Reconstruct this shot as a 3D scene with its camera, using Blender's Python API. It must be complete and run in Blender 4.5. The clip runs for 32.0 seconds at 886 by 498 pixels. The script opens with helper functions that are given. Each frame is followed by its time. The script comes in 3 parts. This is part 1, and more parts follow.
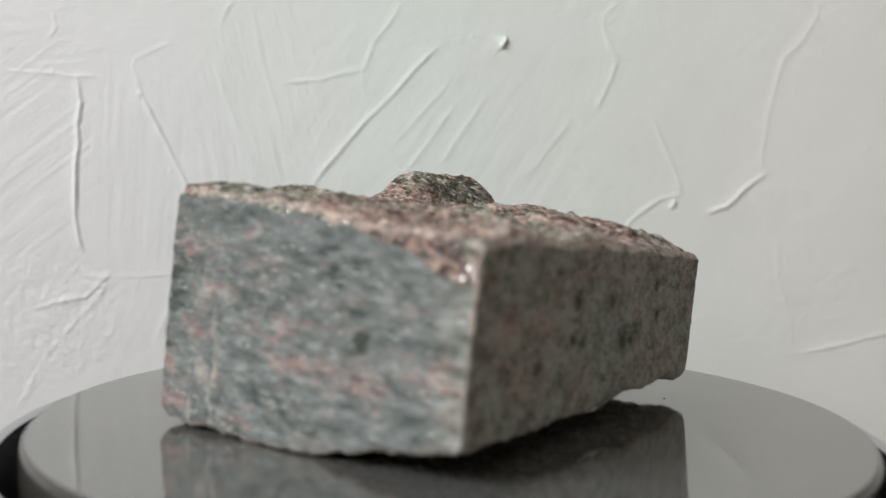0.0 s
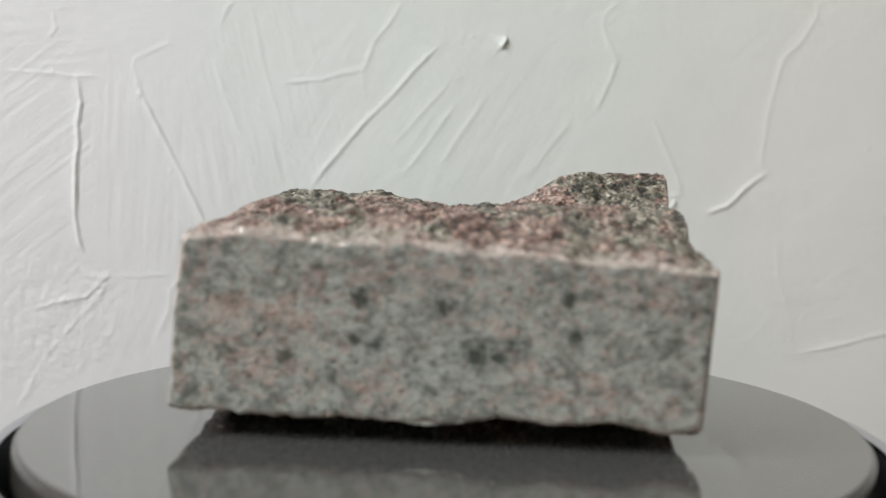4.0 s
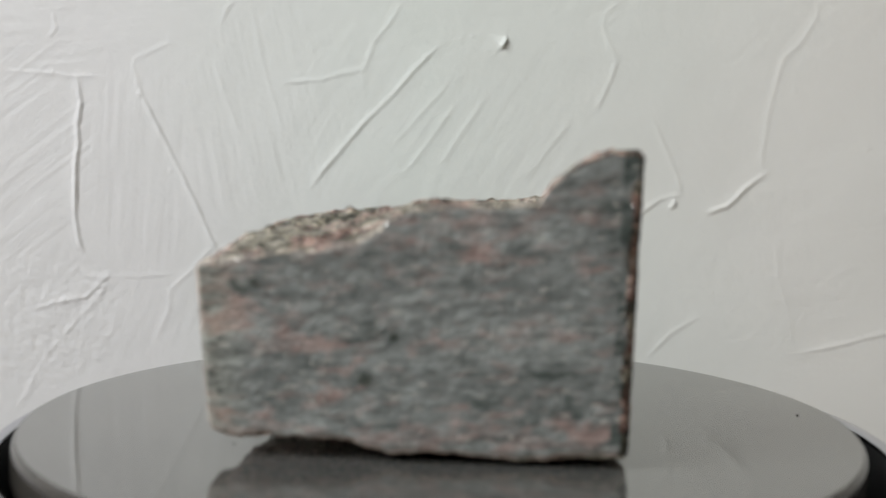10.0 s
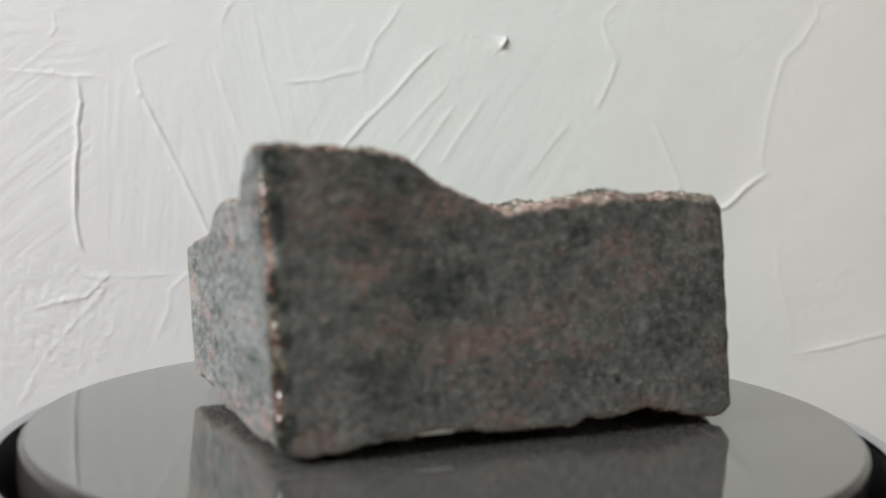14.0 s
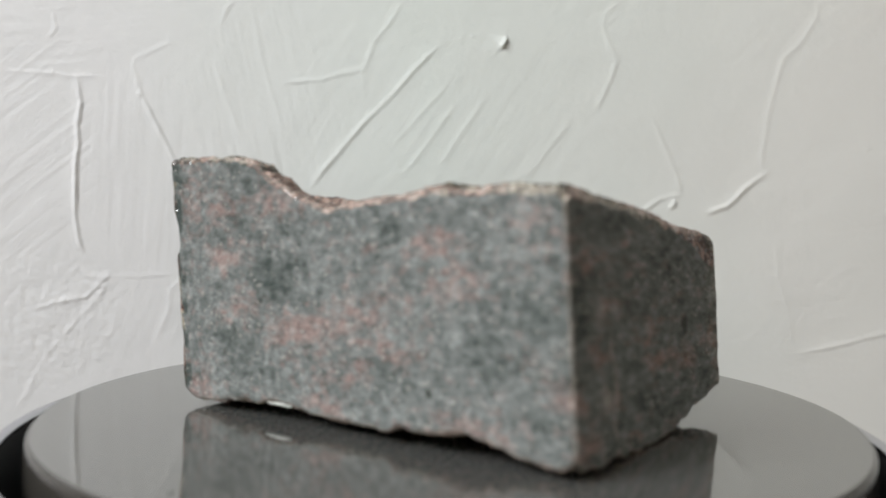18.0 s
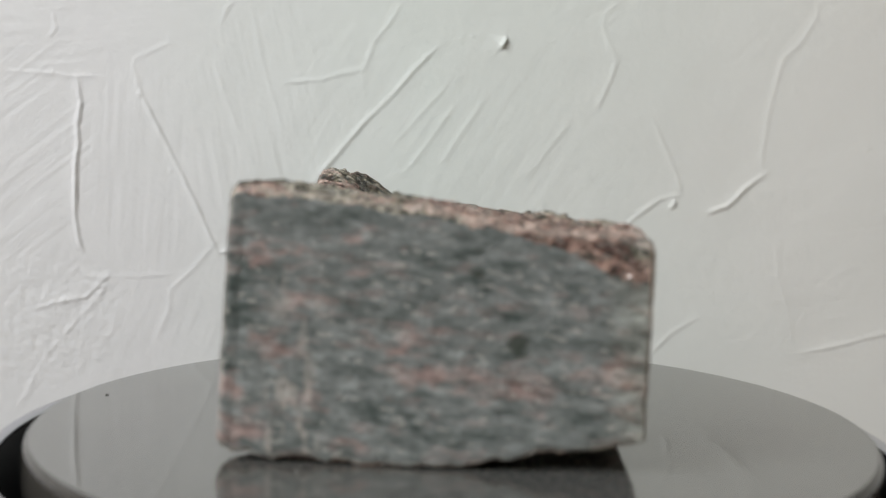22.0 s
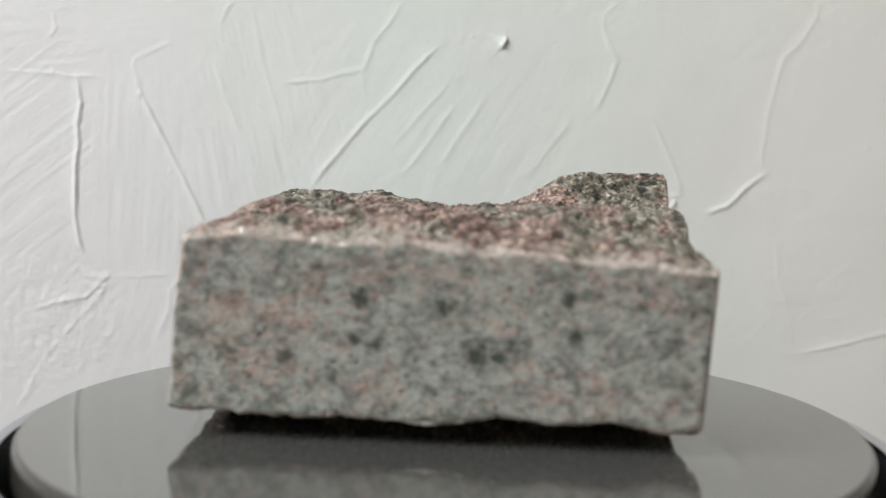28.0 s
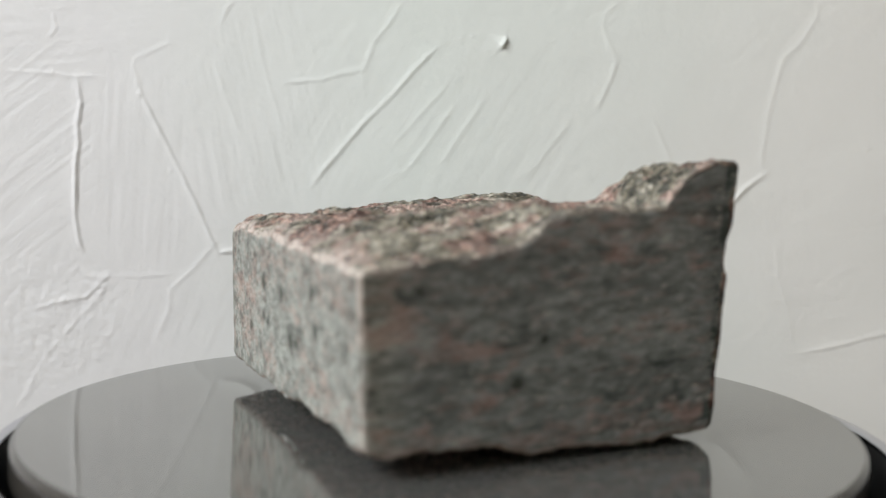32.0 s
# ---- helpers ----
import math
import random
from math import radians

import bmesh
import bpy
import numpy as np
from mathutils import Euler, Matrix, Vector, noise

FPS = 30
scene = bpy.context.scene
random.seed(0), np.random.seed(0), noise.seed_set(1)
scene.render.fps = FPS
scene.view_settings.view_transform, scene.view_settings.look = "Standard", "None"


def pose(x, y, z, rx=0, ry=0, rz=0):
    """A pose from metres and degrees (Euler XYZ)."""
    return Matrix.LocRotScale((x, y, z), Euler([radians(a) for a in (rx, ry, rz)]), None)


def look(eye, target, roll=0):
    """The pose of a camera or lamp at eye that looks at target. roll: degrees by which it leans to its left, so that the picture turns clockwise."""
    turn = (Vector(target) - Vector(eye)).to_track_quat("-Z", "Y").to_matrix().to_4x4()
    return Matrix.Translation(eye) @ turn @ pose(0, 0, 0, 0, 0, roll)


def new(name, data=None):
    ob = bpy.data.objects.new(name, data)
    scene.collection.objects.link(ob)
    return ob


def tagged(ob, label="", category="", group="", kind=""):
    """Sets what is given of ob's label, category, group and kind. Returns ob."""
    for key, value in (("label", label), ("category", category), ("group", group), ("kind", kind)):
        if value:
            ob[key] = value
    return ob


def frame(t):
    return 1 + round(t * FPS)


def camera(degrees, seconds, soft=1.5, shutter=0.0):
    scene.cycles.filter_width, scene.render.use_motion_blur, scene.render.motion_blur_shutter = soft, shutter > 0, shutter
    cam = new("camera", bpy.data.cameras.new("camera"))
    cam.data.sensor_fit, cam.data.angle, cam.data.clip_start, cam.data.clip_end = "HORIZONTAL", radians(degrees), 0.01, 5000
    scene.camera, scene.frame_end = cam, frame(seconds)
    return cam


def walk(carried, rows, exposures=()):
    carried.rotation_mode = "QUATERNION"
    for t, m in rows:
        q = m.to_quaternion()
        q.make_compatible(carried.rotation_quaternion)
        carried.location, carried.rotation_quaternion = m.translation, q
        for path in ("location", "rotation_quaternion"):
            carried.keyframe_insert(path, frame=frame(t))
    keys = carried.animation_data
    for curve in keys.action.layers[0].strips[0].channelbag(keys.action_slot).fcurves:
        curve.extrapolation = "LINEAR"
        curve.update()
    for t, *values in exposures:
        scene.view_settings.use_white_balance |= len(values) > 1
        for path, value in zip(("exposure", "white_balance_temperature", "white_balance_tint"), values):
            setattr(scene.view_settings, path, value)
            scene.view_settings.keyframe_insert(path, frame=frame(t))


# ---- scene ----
# A cut block of pink and grey gneiss turns on a small motor turntable before a white plastered wall.
# Lengths that were worked out in units of the camera's distance from the turning axis are scaled by UNIT.
UNIT = 0.161            # camera to turning axis, metres
TABLE = 0.75            # table top
PLATE = TABLE + 0.046   # top of the platter
DROP = 0.2186           # the lens above the platter, in units
TURN_RATE = -15.0       # degrees a second

# ---- camera ----
cam = camera(53.03, 32.0, soft=1.2)
LENS = pose(0, -UNIT, PLATE + DROP * UNIT, 90 - 2.36, 0, 0.39) @ pose(0, 0, 0, 0, 0, 1.13)
cam.data.dof.use_dof = True
cam.data.dof.focus_distance = 0.200
cam.data.dof.aperture_fstop = 15.0
walk(cam, [(0.0, LENS), (32.0, LENS)], exposures=[(0.0, -0.05), (3.0, -0.04), (6.0, -0.05), (9.0, -0.11), (10.3, -0.13), (12.0, 0.02), (15.0, 0.0), (18.0, -0.02), (21.0, -0.11), (22.2, -0.11), (24.0, 0.03), (30.0, 0.02), (32.0, 0.02)])

# ---- world and light: daylight through one window in the side wall ----
world = bpy.data.worlds.new("world")
scene.world = world
world.use_nodes = True
wn = world.node_tree
sky = wn.nodes.new("ShaderNodeTexSky")
sky.sky_type, sky.sun_disc = "NISHITA", False
sky.sun_elevation, sky.sun_rotation = radians(40), radians(200)
wn.links.new(sky.outputs["Color"], wn.nodes["Background"].inputs["Color"])
wn.nodes["Background"].inputs["Strength"].default_value = 0.1

WALL_Y = 0.79 * UNIT
ROOM = (-1.15, 1.7, -2.1, WALL_Y, 0.0, 2.55)       # x0, x1, y0, y1, floor, ceiling
WIN = (-1.18, -0.22, 1.42, 2.20)                  # y0, y1, z0, z1 of the opening in the left wall
lamp = bpy.data.lights.new("window_light", "AREA")
lamp.shape, lamp.size, lamp.size_y = "RECTANGLE", WIN[1] - WIN[0] - 0.1, WIN[3] - WIN[2] - 0.1
lamp.energy, lamp.color = 39.8, (0.965, 1.0, 1.0)
lamp_ob = new("window_light", lamp)
lamp_ob.matrix_world = look((ROOM[0] - 0.02, (WIN[0] + WIN[1]) / 2, (WIN[2] + WIN[3]) / 2), (0.5, (WIN[0] + WIN[1]) / 2, (WIN[2] + WIN[3]) / 2 - 0.80))


# ---- materials ----
def material(name):
    m = bpy.data.materials.new(name)
    m.use_nodes = True
    t = m.node_tree
    return m, t, t.nodes["Principled BSDF"]


def node(t, kind, inputs=(), **props):
    n = t.nodes.new(kind)
    for k, v in props.items():
        setattr(n, k, v)
    for key, v in dict(inputs).items():
        if isinstance(v, bpy.types.NodeSocket):
            t.links.new(v, n.inputs[key])
        else:
            n.inputs[key].default_value = v
    return n


def math_(t, op, a, b=0.0, c=0.0, clamp=False):
    return node(t, "ShaderNodeMath", {0: a, 1: b, 2: c}, operation=op, use_clamp=clamp).outputs[0]


def ramp(t, fac, stops, mode="LINEAR"):
    n = node(t, "ShaderNodeValToRGB", {0: fac})
    n.color_ramp.interpolation = mode
    e = n.color_ramp.elements
    while len(e) < len(stops):
        e.new(0.5)
    for el, (p, c) in zip(e, stops):
        el.position, el.color = p, (*c, 1.0)
    return n.outputs[0]


def mix(t, fac, a, b, blend="MIX"):
    n = node(t, "ShaderNodeMix", data_type="RGBA", blend_type=blend)
    for i, v in ((0, fac), (6, a), (7, b)):
        if isinstance(v, bpy.types.NodeSocket):
            t.links.new(v, n.inputs[i])
        else:
            n.inputs[i].default_value = v if i == 0 else (*v, 1.0)
    return n.outputs[2]


def noise_tex(t, vec, scale, detail=3.0, rough=0.55, dist=0.0):
    return node(t, "ShaderNodeTexNoise", {"Vector": vec, "Scale": scale, "Detail": detail, "Roughness": rough, "Distortion": dist}).outputs[0]


def stretched(t, vec, x, y, z, rx=0, ry=0, rz=0):
    """Turns the space, then scales it."""
    turned_ = node(t, "ShaderNodeMapping", {"Vector": vec, "Rotation": (radians(rx), radians(ry), radians(rz))}).outputs[0]
    return node(t, "ShaderNodeMapping", {"Vector": turned_, "Scale": (x, y, z)}).outputs[0]


def bumped(t, bsdf, height, strength, distance):
    b = node(t, "ShaderNodeBump", {"Height": height, "Strength": strength, "Distance": distance})
    t.links.new(b.outputs[0], bsdf.inputs["Normal"])


def plain(name, color, rough, vary=0.08, scale=30.0, metal=0.0, relief=0.0002):
    m, t, b = material(name)
    o = node(t, "ShaderNodeTexCoord").outputs["Object"]
    n = noise_tex(t, o, scale, 5)
    lo, hi = [c * (1 - vary) for c in color], [min(1, c * (1 + vary)) for c in color]
    t.links.new(ramp(t, n, [(0.3, lo), (0.7, hi)]), b.inputs["Base Color"])
    b.inputs["Roughness"].default_value, b.inputs["Metallic"].default_value = rough, metal
    bumped(t, b, noise_tex(t, o, scale * 12, 4), 0.3, relief)
    return m


def plaster():
    m, t, b = material("white_plaster")
    o = node(t, "ShaderNodeTexCoord").outputs["Object"]
    cloud = noise_tex(t, o, 9.0, 4)
    fleck = noise_tex(t, o, 160.0, 5)
    c = ramp(t, cloud, [(0.25, (0.755, 0.765, 0.755)), (0.75, (0.83, 0.835, 0.82))])
    c = mix(t, math_(t, "MULTIPLY", fleck, 0.35), c, (0.80, 0.80, 0.785))
    # a colour cast, lilac at left to warm at right, painted into the plaster
    tint = noise_tex(t, node(t, "ShaderNodeVectorMath", {0: o, 1: (3.1, 0.4, 1.7)}, operation="ADD").outputs[0], 7.0, 2)
    across = node(t, "ShaderNodeSeparateXYZ", {0: o}).outputs[0]
    tint = math_(t, "ADD", math_(t, "MULTIPLY_ADD", tint, 0.6, -0.3), math_(t, "MULTIPLY_ADD", across, 3.0, 0.5))
    c = mix(t, 0.85, c, ramp(t, tint, [(0.12, (0.790, 0.780, 0.802)), (0.5, (0.760, 0.802, 0.778)), (0.88, (0.806, 0.790, 0.770))]))
    t.links.new(c, b.inputs["Base Color"])
    b.inputs["Roughness"].default_value = 0.62
    b.inputs["Specular IOR Level"].default_value = 0.3
    g = noise_tex(t, o, 900.0, 6, 0.65)
    h = math_(t, "MULTIPLY_ADD", noise_tex(t, o, 260.0, 4), 1.6, g)
    bumped(t, b, h, 0.22, 0.0004)
    return m


SPOTS = []


def gneiss(name, fresh):
    """Foliated grains of pink feldspar, grey quartz and dark mica; the foliation runs along local y and dips a little."""
    m, t, b = material(name)
    o = node(t, "ShaderNodeTexCoord").outputs["Object"]
    warp = node(t, "ShaderNodeTexNoise", {"Vector": o, "Scale": 140.0, "Detail": 3.0}).outputs[1]
    off = node(t, "ShaderNodeVectorMath", {0: warp, 1: (0.5, 0.5, 0.5)}, operation="SUBTRACT").outputs[0]
    off = node(t, "ShaderNodeVectorMath", {0: off, "Scale": 0.0016}, operation="SCALE").outputs[0]
    p = node(t, "ShaderNodeVectorMath", {0: o, 1: off}, operation="ADD").outputs[0]
    q = stretched(t, p, 1.0, 0.8 if fresh else 0.5, 1.2, rx=-5)
    broad = noise_tex(t, stretched(t, p, 0.8, 0.55 if fresh else 0.26, 1.8, rx=-5), 55.0 if fresh else 44.0, 3, 0.55)
    blot = noise_tex(t, stretched(t, p, 1.0, 0.75 if fresh else 0.40, 1.6, rx=-5), 120.0 if fresh else 170.0, 4, 0.62)
    speck = noise_tex(t, q, 560.0 if fresh else 620.0, 4 if fresh else 2.5, 0.62 if fresh else 0.5)
    grain = node(t, "ShaderNodeTexVoronoi", {"Vector": q, "Scale": 700.0 if fresh else 900.0, "Randomness": 1.0}, feature="SMOOTH_F1" if not fresh else "F1")
    cell = node(t, "ShaderNodeSeparateColor", {0: grain.outputs["Color"]})
    fine = node(t, "ShaderNodeTexVoronoi", {"Vector": q, "Scale": 1700.0, "Randomness": 1.0}, feature="F1")
    fcell = node(t, "ShaderNodeSeparateColor", {0: fine.outputs["Color"]})
    place = node(t, "ShaderNodeSeparateXYZ", {0: p})
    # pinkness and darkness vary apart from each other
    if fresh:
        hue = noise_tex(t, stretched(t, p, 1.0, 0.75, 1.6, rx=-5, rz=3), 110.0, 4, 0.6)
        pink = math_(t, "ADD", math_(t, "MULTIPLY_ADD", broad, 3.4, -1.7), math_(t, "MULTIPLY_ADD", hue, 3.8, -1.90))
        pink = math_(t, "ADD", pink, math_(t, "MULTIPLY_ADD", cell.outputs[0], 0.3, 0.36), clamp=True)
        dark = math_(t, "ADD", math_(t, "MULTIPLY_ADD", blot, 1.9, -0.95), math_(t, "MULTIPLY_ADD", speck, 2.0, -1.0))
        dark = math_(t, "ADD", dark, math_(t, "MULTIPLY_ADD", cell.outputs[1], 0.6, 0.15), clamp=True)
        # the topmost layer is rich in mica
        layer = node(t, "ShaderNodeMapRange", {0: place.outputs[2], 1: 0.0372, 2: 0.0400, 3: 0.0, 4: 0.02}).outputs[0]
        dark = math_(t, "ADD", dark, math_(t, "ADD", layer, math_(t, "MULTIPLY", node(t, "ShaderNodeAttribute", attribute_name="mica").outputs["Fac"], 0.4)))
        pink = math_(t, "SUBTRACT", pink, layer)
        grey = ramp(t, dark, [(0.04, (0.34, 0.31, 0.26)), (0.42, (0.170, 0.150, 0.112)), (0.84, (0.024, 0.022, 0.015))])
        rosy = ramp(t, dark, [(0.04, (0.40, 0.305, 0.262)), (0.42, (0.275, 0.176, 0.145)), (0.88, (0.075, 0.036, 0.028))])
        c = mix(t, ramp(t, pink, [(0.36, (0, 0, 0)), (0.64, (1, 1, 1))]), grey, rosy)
    else:
        rose = node(t, "ShaderNodeAttribute", attribute_name="rose").outputs["Fac"]
        mica_patch = node(t, "ShaderNodeAttribute", attribute_name="mica").outputs["Fac"]
        clump = noise_tex(t, stretched(t, p, 1.0, 0.42, 1.35, rx=-5), 360.0, 2.5, 0.55)
        clump_b = noise_tex(t, stretched(t, p, 1.0, 0.42, 1.35, rx=-5, rz=7), 520.0, 2.5, 0.55)
        pink = math_(t, "ADD", math_(t, "MULTIPLY_ADD", broad, 1.5, -0.75), math_(t, "MULTIPLY_ADD", clump_b, 2.2, -1.1))
        pink = math_(t, "ADD", pink, math_(t, "MULTIPLY_ADD", cell.outputs[0], 0.25, 0.09))
        # the bed along one long side is paler, coarser and rosier, that at one end richer in mica
        bed = node(t, "ShaderNodeMapRange", {0: place.outputs[1], 1: -0.024, 2: -0.029, 3: 0.0, 4: 1.0}).outputs[0]
        pink = math_(t, "ADD", pink, math_(t, "MULTIPLY", bed, 0.15))
        pink = math_(t, "ADD", pink, math_(t, "MULTIPLY", math_(t, "SUBTRACT", rose, math_(t, "MULTIPLY", mica_patch, 0.55)), 0.68), clamp=True)
        dark = math_(t, "ADD", math_(t, "MULTIPLY_ADD", blot, 0.5, -0.25), math_(t, "MULTIPLY_ADD", clump, 0.62, -0.31))
        dark = math_(t, "MULTIPLY", dark, math_(t, "MULTIPLY_ADD", bed, 1.9, 1.0))
        dark = math_(t, "SUBTRACT", dark, math_(t, "MULTIPLY", bed, 0.17))
        dark = math_(t, "ADD", dark, node(t, "ShaderNodeMapRange", {0: place.outputs[0], 1: -0.032, 2: -0.038, 3: 0.0, 4: 0.14}).outputs[0])
        # the other end is paler, with fine lines that the saw left along it
        sawn = node(t, "ShaderNodeMapRange", {0: place.outputs[0], 1: 0.032, 2: 0.037, 3: 0.0, 4: 1.0}).outputs[0]
        line = noise_tex(t, stretched(t, p, 1.0, 0.035, 1.0, rx=-3), 1100.0, 2, 0.5)
        dark = math_(t, "ADD", dark, math_(t, "MULTIPLY", sawn, math_(t, "MULTIPLY_ADD", line, 0.38, -0.17)))
        pink = math_(t, "ADD", pink, math_(t, "MULTIPLY", sawn, 0.12))
        # the far long side has a little more of both rose and mica
        far = node(t, "ShaderNodeMapRange", {0: place.outputs[1], 1: 0.022, 2: 0.027, 3: 0.0, 4: 0.09}).outputs[0]
        dark = math_(t, "ADD", dark, far)
        pink = math_(t, "ADD", pink, far)
        dark = math_(t, "ADD", dark, math_(t, "MULTIPLY", math_(t, "SUBTRACT", speck, 0.5), math_(t, "MULTIPLY_ADD", bed, 0.3, 0.95)))
        dark = math_(t, "ADD", dark, math_(t, "MULTIPLY_ADD", cell.outputs[1], 0.3, 0.30))
        dark = math_(t, "ADD", dark, math_(t, "MULTIPLY", math_(t, "SUBTRACT", mica_patch, math_(t, "MULTIPLY", rose, 0.30)), 0.34), clamp=True)
        grey = ramp(t, dark, [(0.02, (0.330, 0.350, 0.345)), (0.5, (0.180, 0.190, 0.187)), (1.0, (0.055, 0.068, 0.063))])
        rosy = ramp(t, dark, [(0.02, (0.400, 0.322, 0.302)), (0.5, (0.272, 0.198, 0.184)), (1.0, (0.115, 0.078, 0.070))])
        c = mix(t, ramp(t, pink, [(0.26, (0, 0, 0)), (1.0, (1, 1, 1))]), grey, rosy)
        c = mix(t, bed, c, mix(t, 0.12, mix(t, 1.0, c, (1.02, 1.0, 0.94), "MULTIPLY"), (0.245, 0.225, 0.196)))
    jitter = math_(t, "MULTIPLY_ADD", fcell.outputs[1], 1.2 if fresh else 0.26, 0.42 if fresh else 0.87)
    c = node(t, "ShaderNodeVectorMath", {0: c, "Scale": jitter}, operation="SCALE").outputs[0]
    pale = ramp(t, fcell.outputs[0], [(0.88, (0, 0, 0)), (0.98, (1, 1, 1))] if fresh else [(0.93, (0, 0, 0)), (0.985, (1, 1, 1))])
    c = mix(t, math_(t, "MULTIPLY", pale, 0.45 if fresh else 0.5), c, (0.42, 0.40, 0.37))
    if fresh:
        c = mix(t, math_(t, "MULTIPLY", math_(t, "LESS_THAN", fcell.outputs[2], 0.13), 0.7), c, (0.02, 0.024, 0.019))
    mica = noise_tex(t, stretched(t, p, 1.0, 0.45, 1.3, rx=-5), 640.0 if fresh else 1150.0, 3, 0.5)
    mica = ramp(t, mica, [(0.64, (0, 0, 0)), (0.72, (1, 1, 1))] if fresh else [(0.59, (0, 0, 0)), (0.68, (1, 1, 1))])
    c = mix(t, math_(t, "MULTIPLY", mica, 0.75 if fresh else math_(t, "MULTIPLY_ADD", bed, 0.32, 0.32)), c, (0.03, 0.036, 0.03))
    for x, y, z, r in ([] if fresh else SPOTS):
        d = node(t, "ShaderNodeVectorMath", {0: p, 1: (x, y, z)}, operation="DISTANCE").outputs["Value"]
        d = math_(t, "ADD", d, math_(t, "MULTIPLY_ADD", speck, 3.2 * r, -1.6 * r))
        k = node(t, "ShaderNodeMapRange", {0: d, 1: r * 0.5, 2: r * 1.3, 3: 0.85, 4: 0.0}).outputs[0]
        c = mix(t, k, c, (0.03, 0.036, 0.027))
    # bruised, dusty edges, with the light on the upper bevel painted in pale
    wear_glint = node(t, "ShaderNodeAttribute", attribute_name="wear_glint").outputs["Fac"]
    bruise_glint = math_(t, "MULTIPLY", wear_glint, ramp(t, noise_tex(t, p, 280.0, 4), [(0.36, (0.30, 0.30, 0.30)), (0.58, (1, 1, 1))]))
    c = mix(t, math_(t, "MULTIPLY", bruise_glint, 0.9), c, (0.55, 0.475, 0.43))
    t.links.new(c, b.inputs["Base Color"])
    if fresh:
        shine = math_(t, "GREATER_THAN", fcell.outputs[2], 0.80)
        t.links.new(math_(t, "MULTIPLY_ADD", shine, -0.42, 0.62), b.inputs["Roughness"])
        h = math_(t, "MULTIPLY_ADD", fcell.outputs[0], 0.6, math_(t, "MULTIPLY", cell.outputs[1], 0.8))
        lie = node(t, "ShaderNodeBump", {"Height": h, "Strength": 1.0, "Distance": 0.00065}).outputs[0]
        # cleavage faces of mica and feldspar lie at their own angles
        tilt = node(t, "ShaderNodeVectorMath", {0: fine.outputs["Color"], 1: (0.5, 0.5, 0.5)}, operation="SUBTRACT").outputs[0]
        tilt = node(t, "ShaderNodeVectorMath", {0: tilt, "Scale": math_(t, "MULTIPLY_ADD", shine, 0.6, 0.35)}, operation="SCALE").outputs[0]
        lie = node(t, "ShaderNodeVectorMath", {0: lie, 1: tilt}, operation="ADD").outputs[0]
        t.links.new(node(t, "ShaderNodeVectorMath", {0: lie}, operation="NORMALIZE").outputs[0], b.inputs["Normal"])
        t.links.new(math_(t, "MULTIPLY_ADD", shine, 0.65, 0.35), b.inputs["Specular IOR Level"])
    else:
        b.inputs["Roughness"].default_value = 0.75
        b.inputs["Specular IOR Level"].default_value = 0.3
        h = math_(t, "MULTIPLY_ADD", noise_tex(t, p, 1500.0, 4), 0.7, math_(t, "MULTIPLY", speck, 0.4))
        bumped(t, b, h, 0.8, 0.0004)
    return m


def mirror_plate():
    m, t, b = material("polished_platter")
    o = node(t, "ShaderNodeTexCoord").outputs["Object"]
    smear = noise_tex(t, o, 40.0, 4)
    t.links.new(ramp(t, smear, [(0.3, (0.252, 0.250, 0.240)), (0.7, (0.272, 0.270, 0.258))]), b.inputs["Base Color"])
    b.inputs["Metallic"].default_value = 0.72
    t.links.new(math_(t, "MULTIPLY_ADD", noise_tex(t, o, 90.0, 5), 0.02, 0.066), b.inputs["Roughness"])
    return m


def glossy_black(name, rough=0.12):
    m, t, b = material(name)
    o = node(t, "ShaderNodeTexCoord").outputs["Object"]
    b.inputs["Base Color"].default_value = (0.006, 0.006, 0.007, 1)
    t.links.new(math_(t, "MULTIPLY_ADD", noise_tex(t, o, 120.0, 4), 0.08, rough), b.inputs["Roughness"])
    b.inputs["Specular IOR Level"].default_value = 0.05
    return m


def brown_gloss():
    m, t, b = material("dark_brown_gloss")
    o = node(t, "ShaderNodeTexCoord").outputs["Object"]
    b.inputs["Base Color"].default_value = (0.055, 0.050, 0.044, 1)
    t.links.new(math_(t, "MULTIPLY_ADD", noise_tex(t, o, 120.0, 4), 0.06, 0.10), b.inputs["Roughness"])
    b.inputs["Specular IOR Level"].default_value = 0.3
    b.inputs["Metallic"].default_value = 0.15
    return m


# ---- small tools ----
def part(name, bm, mat, parent=None, label=""):
    me = bpy.data.meshes.new(name)
    bm.to_mesh(me)
    bm.free()
    if mat:
        me.materials.append(mat)
    ob = new(name, me)
    ob.parent = parent
    return tagged(ob, label) if label else ob


def box(bm, x0, x1, y0, y1, z0, z1, bevel=0.0):
    made = bmesh.ops.create_cube(bm, size=1.0, matrix=Matrix.Translation(((x0 + x1) / 2, (y0 + y1) / 2, (z0 + z1) / 2)) @ Matrix.Diagonal((x1 - x0, y1 - y0, z1 - z0, 1)))
    if bevel:
        edges = list({e for v in made["verts"] for e in v.link_edges})
        bmesh.ops.bevel(bm, geom=edges, offset=bevel, segments=2, affect="EDGES", profile=0.6)


def boxes(name, rows, mat, parent=None, label="", bevel=0.0):
    bm = bmesh.new()
    for r in rows:
        box(bm, *r, bevel=bevel)
    return part(name, bm, mat, parent, label)


